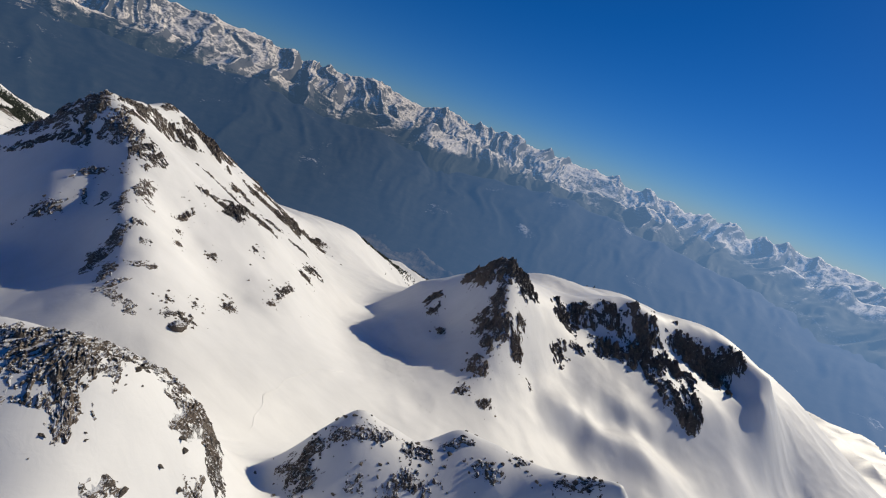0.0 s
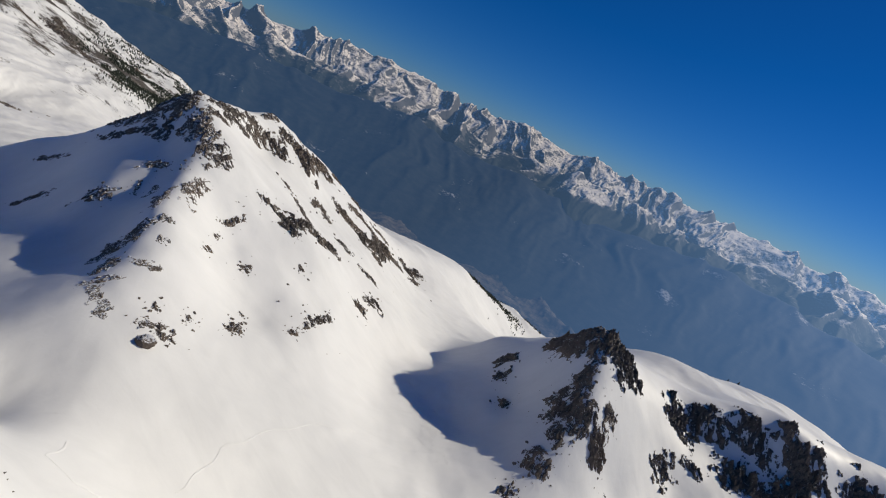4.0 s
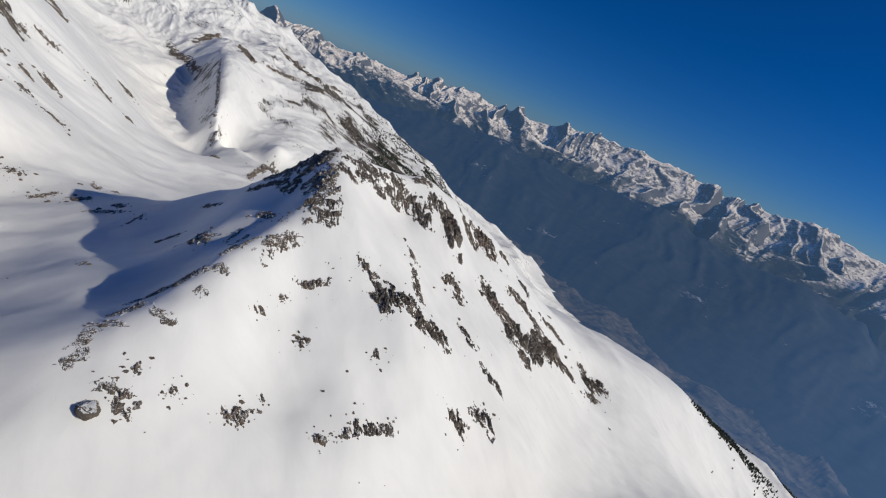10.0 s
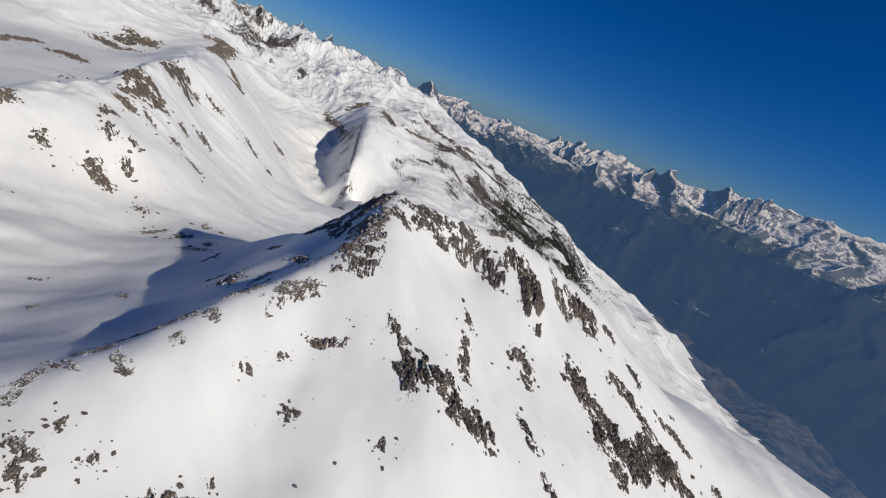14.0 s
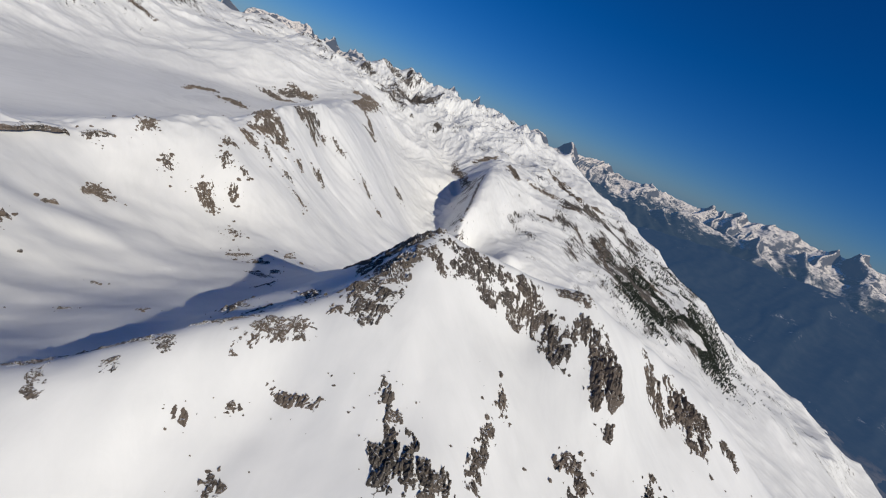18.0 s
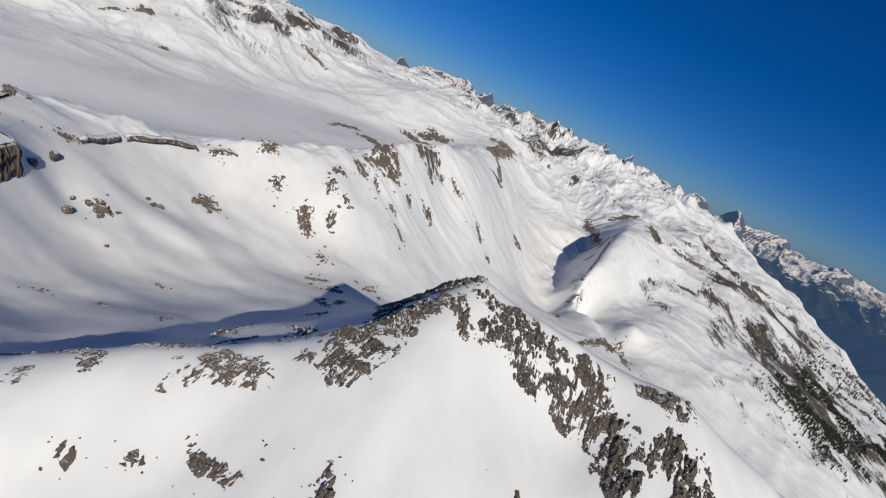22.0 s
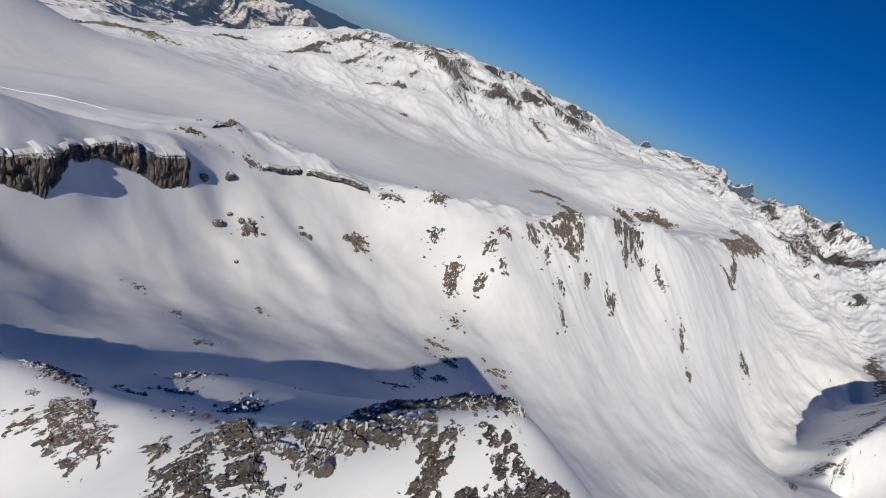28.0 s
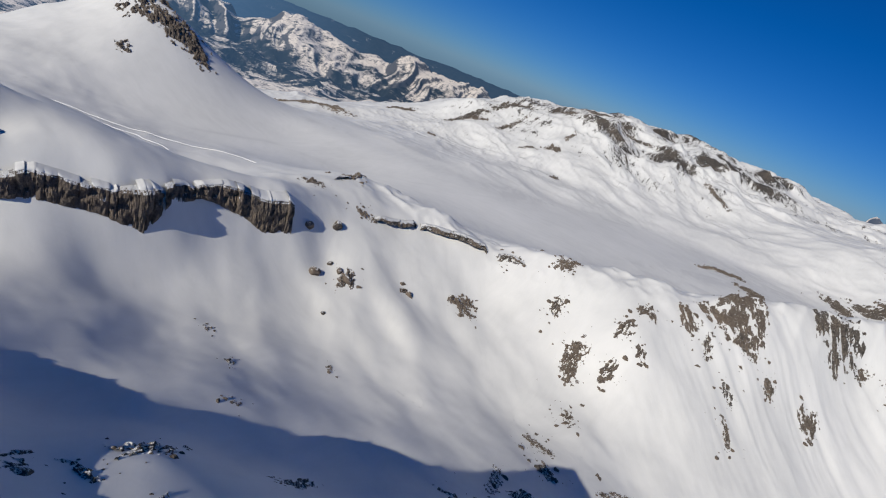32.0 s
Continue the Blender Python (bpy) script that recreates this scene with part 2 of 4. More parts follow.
HAZE_PLAIN = haze_glow_range("lowland_haze_glow", (0.030, 0.075, 0.150), 1500.0)
NORTH_RANGE = haze_glow_range("foothill_haze_glow", (0.022, 0.048, 0.092), 345.0, 0.007)

# ---- the shape of the ground ----
def lattice(ix, iy, seed):
    h = (ix * 374761393 + iy * 668265263 + seed * 974634777) & 0x7FFFFFFF
    h = ((h ^ (h >> 13)) * 1274126177) & 0x7FFFFFFF
    return ((h ^ (h >> 16)) & 0xFFFF) / 65535.0 * 2 - 1


def smooth_noise(x, y, seed=0):
    """Value noise from -1 to 1 on arrays."""
    ix, iy = np.floor(x).astype(np.int64), np.floor(y).astype(np.int64)
    fx, fy = x - ix, y - iy
    fx, fy = fx * fx * fx * (fx * (fx * 6 - 15) + 10), fy * fy * fy * (fy * (fy * 6 - 15) + 10)
    a, b = lattice(ix, iy, seed), lattice(ix + 1, iy, seed)
    c, d = lattice(ix, iy + 1, seed), lattice(ix + 1, iy + 1, seed)
    return (a + (b - a) * fx) * (1 - fy) + (c + (d - c) * fx) * fy


def fbm(x, y, size, octaves=5, seed=0, ridged=False, gain=0.5):
    out, amp, f = np.zeros_like(x), 1.0, 1.0 / size
    for k in range(octaves):
        ca, sa = math.cos(0.7 * k + seed), math.sin(0.7 * k + seed)
        n = smooth_noise((x * ca - y * sa) * f, (x * sa + y * ca) * f, seed * 31 + k)
        out += amp * (1 - 2 * np.abs(n) if ridged else n)
        amp, f = amp * gain, f * 2.03
    return out


def slope_noise(x, y, seed=0):
    """Gradient noise, about -0.7 to 0.7, on arrays."""
    ix, iy = np.floor(x).astype(np.int64), np.floor(y).astype(np.int64)
    fx, fy = x - ix, y - iy
    ux, uy = fx * fx * fx * (fx * (fx * 6 - 15) + 10), fy * fy * fy * (fy * (fy * 6 - 15) + 10)

    def corner_part(i, j):
        a = lattice(ix + i, iy + j, seed) * math.pi
        return np.cos(a) * (fx - i) + np.sin(a) * (fy - j)

    n0 = corner_part(0, 0) * (1 - ux) + corner_part(1, 0) * ux
    n1 = corner_part(0, 1) * (1 - ux) + corner_part(1, 1) * ux
    return n0 * (1 - uy) + n1 * uy


def ridges(x, y, size, octaves=6, seed=0, gain=0.5):
    """Mountain ribs: sharp crests that branch downwards, about 0 to 1.6."""
    out, weight, amp, f = np.zeros_like(x), 1.0, 1.0, 1.0 / size
    for k in range(octaves):
        ca, sa = math.cos(0.9 * k + seed), math.sin(0.9 * k + seed)
        n = 1 - np.abs(slope_noise((x * ca - y * sa) * f, (x * sa + y * ca) * f, seed * 17 + k)) * 1.6
        n = np.clip(n, 0, 1) ** 2
        out += amp * weight * n
        weight, amp, f = np.clip(n * 1.7, 0, 1), amp * gain, f * 2.1
    return out


# Crests, spurs, slopes and hollows, each a line of places with heights; soft: how rounded the fold is.
FORMS = []


def form(soft, *places):
    FORMS.append((soft, np.array(places, float)))


# main peak: summit, front spur, long south ridge
form(1.5, (-175, 215, 558.5), (-156, 203, 547.5), (-140, 189.5, 539), (-130, 176, 531.5), (-121, 164, 526.5), (-110, 151, 522), (-94, 137, 515), (-82, 118, 507), (-74, 95, 501))
form(3, (-175, 215, 558.5), (-177, 236, 555), (-182, 255, 551), (-187, 276, 552), (-192, 305, 542), (-212, 340, 529), (-210, 370, 512), (-178, 415, 480), (-152, 458, 455))
form(5, (-160, 234, 544), (-168, 254, 538), (-162, 270, 536), (-158, 286, 533), (-176, 320, 520))
form(3, (-175, 215, 558.5), (-183, 208, 551), (-191, 202, 540), (-199, 195, 531), (-215, 187, 518), (-228, 172, 504))
form(8, (-152, 458, 455), (-141, 560, 424), (-138, 680, 401), (-136, 765, 362), (-104, 893, 309), (-80, 1100, 220))
# main peak: sunlit face
form(12, (-112, 191, 523), (-100, 225, 519), (-94, 243, 513), (-118, 342, 485))
form(12, (-93, 186, 513), (-71, 163, 504), (-73, 134, 508))
form(15, (-62, 200, 500), (-52, 226, 486), (-66, 258, 488), (-48, 286, 469))
form(12, (-141, 250, 528), (-140, 296, 514))
form(20, (-127, 452, 440), (-107, 464, 434))
# snow basin before it
form(25, (-30, 140, 487), (0, 184, 476), (-40, 236, 476), (-35, 305, 460), (-29, 374, 448), (-40, 480, 415), (-20, 640, 350), (0, 820, 280))
# second peak with its spurs
form(2, (40, 301, 529), (45.6, 281, 517.5), (47, 264, 505), (45, 251, 494.5), (43, 237, 484))
form(2, (40, 301, 529), (52, 303, 526), (70, 308, 513.5), (87, 319, 507))
form(3, (40, 301, 529), (24, 314, 507), (14, 320, 497), (-8, 325, 483))
form(10, (6, 280, 486), (20, 264, 482), (0, 250, 474.5))
form(12, (-27, 250, 474.5), (-22, 274, 472))
# plateau: brow of its cliff, top, foot of the cliff, slope below
form(2, (87, 319, 507), (101, 336, 503.5), (132, 352, 509), (146, 353, 508.5), (160, 362, 516), (177, 355, 511), (207, 377, 515), (251, 374, 515), (280, 352, 505))
form(12, (113, 384, 499.5), (145, 394, 505), (167, 396, 504.5), (230, 420, 507))
form(15, (96, 419, 500.5), (154, 475, 488), (207, 499, 486), (300, 440, 492), (390, 460, 470))
form(4, (107, 328, 496), (129, 333, 494.5), (142, 338, 495), (174, 334, 492), (200, 350, 495), (240, 350, 492), (270, 330, 488))
form(6, (134, 321, 486.5), (159, 312, 482), (184, 298, 480), (230, 310, 476))
form(12, (105, 292, 480.5), (144, 274, 472), (189, 283, 468), (104, 241, 463), (156, 244, 465), (80, 253, 474), (240, 280, 452), (330, 330, 430))
form(15, (60, 190, 468), (150, 190, 446), (240, 210, 420))
form(15, (216, 598, 464), (330, 560, 455))
form(25, (60, 560, 420), (120, 760, 350), (300, 800, 320))
# near rocky ridges under the first part of the path
form(2, (-80, 74, 535), (-66, 68, 541), (-50, 63, 546), (-43, 69, 542), (-38, 75, 537), (-33, 78, 530), (-27, 76, 521), (-22, 68, 520))
form(12, (-62, 45, 537), (-40, 45, 534), (-30, 30, 528), (-85, 40, 530), (-112, 27, 520), (-96, -4, 512), (-60, 0, 520))
form(10, (-140, 4, 510), (-126, -4, 507), (-116, -16, 502), (-142, -26, 502), (-172, -25, 507), (-135, -72, 493), (-108, -50, 496), (-80, -40, 499))
form(3, (-22, 90, 508), (-14, 100, 518), (-6, 108, 524), (5, 112, 519), (14, 112, 518), (22, 116, 523), (34, 117, 522), (52, 107, 529), (63, 99, 536))
form(12, (-30, 105, 498), (-20, 118, 492), (20, 135, 490), (60, 135, 490))
form(20, (20, 40, 500), (60, 40, 505), (-10, 60, 505), (120, 100, 490), (160, 20, 470))
# shaded hollow behind the main peak
form(3, (-163, 196.5, 539), (-148, 182.5, 530), (-138, 169.5, 522), (-129, 157, 516), (-118, 144, 512))
form(10, (-157, 168, 520.5), (-162, 152, 505), (-151, 136, 502), (-165, 125, 494), (-158, 102, 487))
form(15, (-200, 160, 496), (-215, 140, 484), (-205, 110, 477))
form(12, (-215, 225, 520), (-240, 250, 496), (-235, 290, 505))
form(20, (-205, 110, 477), (-276, 99, 464), (-295, 125, 468), (-395, 163, 442), (-480, 190, 432))
form(12, (-130, 110, 495), (-110, 95, 500))
# valley behind
form(25, (-480, 190, 432), (-574, 310, 416), (-672, 262, 411), (-560, 420, 400), (-480, 640, 350), (-420, 900, 260))
form(15, (-240, 330, 500), (-320, 400, 440), (-300, 560, 410))
# north crest of the hollow, edge of the ice
form(3, (-80, 73, 532), (-98, 71, 526), (-112, 67, 522.5), (-125, 60, 518.5), (-133, 47, 518), (-147, 34, 517.5), (-164, 25, 513.5), (-178, 4, 510.5), (-157, -15, 508.5), (-181, -22, 510), (-201, -47, 510.5))
form(3, (-201, -50, 510), (-239, -32, 504), (-264, -26, 503), (-288, -20, 502), (-332, 5, 511), (-385, 28, 520), (-414, 36, 523), (-470, 38, 531), (-514, 44, 536), (-560, 44, 535), (-610, 40, 532), (-700, 20, 530), (-869, 13, 531), (-955, 7, 530))
form(10, (-110, 80, 504), (-124, 68, 506), (-156, 42, 501), (-169, 35, 498), (-187, 31, 487), (-203, 34, 486), (-268, 27, 480))
form(10, (-320, 33, 496), (-320, 74, 475), (-345, 66, 500), (-400, 70, 503), (-467, 93, 484), (-535, 65, 510), (-539, 149, 452), (-640, 120, 470))
# foot of the crest on the side of the ice
form(8, (-215, -78, 499), (-260, -54, 497), (-300, -44, 496), (-345, -20, 499), (-400, -2, 500), (-470, 4, 502), (-560, 10, 504), (-650, 0, 504))
# ice plateau
form(40, (-144, -107, 486.5), (-240, -95, 490), (-320, -50, 494), (-420, -40, 495), (-520, -40, 496), (-650, -60, 497), (-800, -70, 503))
form(40, (-60, -150, 482), (-150, -240, 484), (-300, -250, 489), (-400, -200, 490), (-560, -220, 491), (-700, -180, 496), (-511, -350, 490), (-430, -460, 490), (-300, -420, 482), (-120, -380, 466))
form(2, (-60, -278, 522), (-36, -288, 537), (-12, -300, 544), (12, -325, 538), (40, -360, 515))
form(30, (60, -200, 496), (140, -320, 470), (-80, -520, 430))
# broad mountain beyond the ice
form(6, (-500, -620, 560), (-560, -560, 580), (-610, -510, 592), (-700, -540, 594), (-850, -590, 597), (-1000, -640, 598), (-1173, -709, 594), (-1230, -790, 585), (-1500, -950, 560))
form(12, (-512, -359, 491), (-523, -433, 517), (-560, -470, 545))
form(15, (-720, -300, 505), (-860, -300, 530), (-931, -186, 556), (-1080, -230, 560), (-1080, -60, 535), (-955, 7, 530))
form(30, (-380, -620, 500), (-328, -895, 422), (-250, -1200, 350))
# fin ridge and the slopes behind it
form(2, (-660, 258, 416), (-700, 256, 444), (-735, 260, 459), (-800, 267, 486), (-900, 276, 506), (-1011, 289, 520), (-1060, 370, 518), (-1242, 507, 516), (-1500, 620, 530))
form(12, (-640, 330, 430), (-760, 400, 445), (-920, 550, 463), (-988, 810, 406), (-1050, 1000, 300))
form(8, (-690, 234, 409), (-770, 238, 424), (-860, 243, 441), (-905, 240, 438), (-900, 160, 452), (-1050, 140, 480))
form(12, (-700, 310, 425), (-790, 340, 448), (-900, 390, 478), (-978, 335, 509))
form(3, (-1279, 170, 552), (-1180, 201, 517), (-1110, 224, 493), (-1039, 257, 487))
form(6, (-1150, 165, 488), (-1100, 190, 472), (-1010, 205, 456))
form(10, (-1160, 270, 520), (-1300, 150, 560), (-1500, 60, 575), (-1700, 300, 570), (-2000, 350, 600))
# far ground all round
form(120, (-600, 1300, 140), (0, 1500, 110), (500, 1400, 120), (1000, 900, 180), (900, 300, 260))
form(200, (-1700, 1500, 110), (-900, 2100, 100), (300, 2200, 100), (1500, 1800, 120), (1900, 300, 180), (1500, -900, 300), (400, -1600, 330), (-700, -1900, 300), (-2000, -1500, 330), (-2600, -300, 420), (-2600, 900, 300))
form(400, (-3800, 2500, 100), (0, 4300, 100), (3500, 2600, 100), (4300, 0, 150), (3000, -3200, 150), (-300, -4400, 120), (-3300, -3200, 150), (-4400, 0, 200))

centres, softs, heights = [], [], []
for soft, line in FORMS:
    for k, p in enumerate(line):
        if k:
            gap = np.linalg.norm(p[:2] - line[k - 1][:2])
            n = int(gap // max(14, soft * 1.2, gap / 9))
            for j in range(1, n + 1):
                q = line[k - 1] + (p - line[k - 1]) * j / (n + 1)
                centres.append(q[:2]), softs.append(soft), heights.append(q[2])
        if not any(np.hypot(*(c - p[:2])) < 1 for c in centres):
            centres.append(p[:2]), softs.append(soft), heights.append(p[2])
centres, softs, heights = np.array(centres), np.array(softs, float), np.array(heights)
BASE = 300.0
reach = np.sqrt(((centres[:, None] - centres[None]) ** 2).sum(-1) + (softs**2)[None])
weights = np.linalg.lstsq(reach + np.eye(len(heights)) * -0.15, heights - BASE, rcond=1e-9)[0]


def lie(x, y):
    """The large form of the ground."""
    out = np.full(x.shape, BASE)
    for (cx, cy), s, w in zip(centres, softs, weights):
        out += w * np.sqrt((x - cx) ** 2 + (y - cy) ** 2 + s * s)
    return out


def near_line(x, y, *places):
    """Distance in plan to a line of places."""
    best = np.full(x.shape, 1e9)
    for (ax, ay), (bx, by) in zip(places[:-1], places[1:]):
        dx, dy = bx - ax, by - ay
        t = np.clip(((x - ax) * dx + (y - ay) * dy) / (dx * dx + dy * dy), 0, 1)
        best = np.minimum(best, np.hypot(x - ax - t * dx, y - ay - t * dy))
    return best


def ground_height(x, y):
    """Height with ribs, gullies and drifts, and the weight of bare rock."""
    big = lie(x, y)
    away = np.hypot(x + 150, y - 150)
    # smooth ice
    ice = np.exp(-(np.maximum(near_line(x, y, (-120, -230), (-260, -160), (-420, -130), (-620, -130)) - 70, 0) / 45.0) ** 2)
    calm = 1 - 0.95 * ice
    small = np.clip(away / 900.0, 0, 1)
    out = big + calm * (1.1 * fbm(x, y, 60, 3, 3) + 1.0 * fbm(x, y, 31, 2, 4) * (1 - small) + 0.34 * fbm(x, y, 15, 3, 5) * (1 - small))
    # broken ground about the fin and on the broad mountain
    sx, sy = x + 26 * fbm(x, y, 120, 2, 51), y + 26 * fbm(x, y, 120, 2, 52)
    out += 3 * np.exp(-((x + 950) ** 2 + (y - 420) ** 2) / 380.0**2) * (ridges(sx, sy * 0.7, 90, 5, 33) * 1.6 - 1.0)
    out += 8 * np.exp(-(((x + 750) / 420.0) ** 2 + ((y + 500) / 170.0) ** 2)) * (ridges(sx, sy, 120, 5, 35) * 1.6 - 1.0)
    out += 22 * np.exp(-((x + 1560) ** 2 + (y - 80) ** 2) / 480.0**2) * (ridges(sx, sy, 240, 6, 36, gain=0.55) * 1.6 - 1.0)
    out += 7 * np.exp(-(((x + 850) / 110.0) ** 2 + ((y - 228) / 30.0) ** 2)) * fbm(x, y, 46, 4, 55)
    # folds down the sunlit face
    out += np.exp(-(((x + 92) / 62.0) ** 2 + ((y - 215) / 95.0) ** 2)) * (4.2 * fbm(x * 0.4 + 0.25 * y, y, 46, 2, 15) + 1.2 * fbm(x * 0.5, y, 19, 2, 16))
    # bumps and small cornices along the north crest
    rim = np.exp(-(near_line(x, y, (-215, -45), (-288, -20), (-385, 28), (-470, 38), (-560, 44), (-700, 20), (-869, 13)) / 20.0) ** 2)
    out += rim * (3.6 * fbm(x, y, 48, 3, 61) + 1.2 * fbm(x, y, 14, 2, 62, ridged=True))
    # soft scallops above the hollow
    out += 2.3 * np.exp(-(((x + 225) / 110.0) ** 2 + ((y - 55) / 45.0) ** 2)) * fbm(x + 0.4 * y, y * 0.4, 30, 2, 13)
    # snow flutings below the north crest
    flute = np.exp(-(((x + 500) / 150.0) ** 4)) * np.clip((y - 45) / 25, 0, 1) * np.clip((150 - y) / 60, 0, 1)
    out += flute * 0.85 * fbm(x + 0.25 * y, y * 0.06, 15, 3, 12, ridged=True)
    face = 1 - 0.5 * np.exp(-(((x + 880) / 190.0) ** 2 + ((y - 370) / 120.0) ** 2))
    out += calm * face * (small * 8 + 11 * np.clip((away - 750) / 900.0, 0, 1)) * (ridges(x + 40 * fbm(x, y, 200, 2, 53), y, 340, 6, 8, gain=0.45) * 1.7 - 1.1)
    return out, big, ice

# ---- rock outcrops: place, length, width, turn ----
PEAK_SUMMIT = [(-181.8, 190.5, 25.0, 2.6, 19), (-171.1, 203.3, 18.5, 3.4, 106)]
PEAK_CREST = [(-170.8, 278.6, 14.7, 4.6, 107), (-161.5, 284.2, 13.0, 9.6, 51), (-181.0, 316.5, 16.6, 5.9, 88), (-184.7, 333.4, 21.2, 7.8, 66), (-174.5, 336.8, 9.7, 5.0, 62), (-181.9, 356.7, 8.6, 3.2, 54)]
PEAK_SHADE = [(-192.0, 197.5, 21.7, 5.4, 15), (-181.5, 205.5, 12.7, 5.9, 23), (-176.0, 211.7, 10.2, 5.9, 38), (-157.2, 207.0, 21.2, 5.6, -22), (-158.7, 200.7, 9.9, 3.4, -14), (-151.8, 182.6, 9.2, 2.6, 33), (-149.6, 162.0, 5.8, 4.0, 60)]
PEAK_SOUTH = [(-137.8, 309.1, 14.0, 6.6, 78), (-131.2, 316.8, 21.4, 5.2, 80), (-120.2, 318.9, 13.5, 4.5, 8), (-122.1, 334.2, 21.0, 6.3, 67), (-122.3, 349.9, 50.1, 7.5, 111), (-126.5, 376.7, 27.5, 9.1, 84), (-146.3, 357.9, 32.9, 3.9, 64), (-107.6, 326.5, 10.1, 4.2, 79), (-166.3, 371.0, 11.5, 2.8, 51), (-123.5, 400.4, 22.7, 3.9, 81), (-128.3, 454.3, 26.3, 7.9, 50), (-114.7, 438.9, 14.9, 4.9, 71), (-150.2, 404.6, 29.9, 3.0, 79)]
PEAK_FACE = [(-137.0, 248.3, 7.6, 2.2, -4), (-120.2, 244.2, 15.2, 2.9, -3), (-118.6, 217.0, 9.4, 2.2, 46), (-107.2, 226.9, 17.4, 4.9, 61), (-99.6, 241.0, 21.6, 5.0, 64), (-104.9, 220.2, 9.1, 3.0, 11), (-132.1, 276.0, 11.0, 3.5, 65), (-125.3, 277.1, 7.2, 2.0, 76), (-104.2, 271.4, 10.6, 2.4, 41), (-148.7, 287.9, 5.1, 2.2, 54), (-87.7, 279.9, 12.4, 2.4, 43), (-71.1, 265.0, 11.4, 3.5, 37), (-69.7, 248.6, 10.1, 3.4, 62), (-65.2, 204.2, 18.2, 2.2, 95), (-64.3, 187.7, 4.0, 1.5, 68), (-95.2, 187.6, 4.8, 2.2, 62), (-114.9, 195.2, 11.8, 1.4, 82), (-109.3, 183.3, 2.4, 1.1, 59), (-103.4, 174.0, 3.6, 1.3, 95), (-87.3, 213.6, 3.3, 1.5, 58)]
PEAK_LOW = [(-76.8, 138.3, 3.7, 1.6, 94), (-73.2, 139.3, 4.3, 2.2, 72), (-79.2, 135.0, 4.1, 1.3, 89), (-77.5, 149.4, 2.6, 1.4, 54), (-71.7, 164.4, 5.4, 2.9, 65), (-73.7, 169.3, 4.7, 1.2, 116), (-78.2, 173.2, 1.6, 0.8, 74), (-83.0, 141.2, 2.0, 1.2, 48)]
PEAK_SPUR = [(-105.2, 139.4, 9.4, 2.3, 117), (-113.8, 145.7, 10.7, 3.8, 100), (-113.3, 153.4, 10.5, 2.5, 105), (-113.1, 161.6, 5.2, 2.5, 55), (-104.6, 156.5, 3.4, 1.8, 39), (-95.4, 148.4, 3.3, 1.4, 92), (-99.5, 145.6, 5.6, 1.4, 35), (-125.2, 166.8, 8.8, 2.3, 122), (-127.3, 172.1, 8.1, 1.6, 125), (-126.2, 182.9, 15.0, 3.4, 121), (-98.9, 134.1, 9.2, 1.6, 72), (-94.6, 130.5, 7.5, 1.8, 160), (-87.5, 128.8, 5.9, 1.8, 136)]
PEAK_BACK = [(-135.6, 172.4, 6.3, 1.7, 106), (-178.6, 155.6, 11.9, 2.2, 33), (-246.0, 134.7, 20.1, 2.2, 48), (-203.6, 173.9, 13.1, 1.4, 26)]
PEAK_WEST = [(-144.2, 197.9, 7.9, 3.4, 145), (-137.7, 201.3, 7.4, 3.5, 97), (-144.4, 204.5, 8.0, 3.3, 68), (-138.8, 202.9, 9.7, 2.3, 61), (-150.2, 201.6, 6.7, 1.4, 126), (-136.3, 194.5, 2.9, 1.5, 96), (-159.9, 205.0, 8.3, 1.1, 131), (-162.5, 216.4, 9.5, 2.4, 54), (-171.0, 220.5, 11.6, 1.9, 97), (-165.0, 225.6, 8.9, 2.9, 113), (-171.5, 227.8, 11.0, 3.7, 112), (-170.6, 234.3, 14.3, 3.4, 117), (-165.4, 235.7, 9.2, 3.3, 112), (-164.6, 239.1, 2.9, 1.4, 112), (-170.3, 244.2, 6.2, 2.7, 101), (-170.0, 250.4, 10.4, 3.5, 105), (-174.7, 249.5, 12.5, 4.7, 96), (-169.8, 255.5, 10.2, 4.7, 92), (-166.8, 262.5, 10.6, 6.2, 74), (-163.3, 267.4, 6.7, 5.1, 93), (-182.7, 268.5, 8.5, 2.4, 115), (-183.6, 275.2, 6.8, 4.2, 95), (-172.2, 272.3, 3.5, 2.9, 79)]
HOLLOW = [(-151.5, 182.8, 8.6, 0.8, -163), (-142.7, 171.4, 7.3, 0.7, 137), (-151.0, 161.6, 11.3, 0.7, -124), (-224.4, 146.4, 10.7, 1.0, 134), (-281.8, 107.6, 12.4, 2.5, 115), (-253.5, 140.7, 9.5, 2.3, -171), (-309.4, 129.7, 21.8, 1.8, -177), (-276.8, 123.5, 10.5, 2.4, 74), (-174.9, 212.4, 9.3, 1.4, 153), (-140.8, 185.9, 3.1, 0.5, 143), (-162.5, 128.2, 2.3, 0.9, 176), (-147.9, 86.4, 3.2, 1.8, 133), (-158.3, 103.7, 3.6, 1.3, 111), (-192.5, 87.9, 2.5, 1.2, 142), (-281.2, 106.6, 10.4, 1.3, 127), (-309.0, 131.6, 11.0, 1.3, 174)]
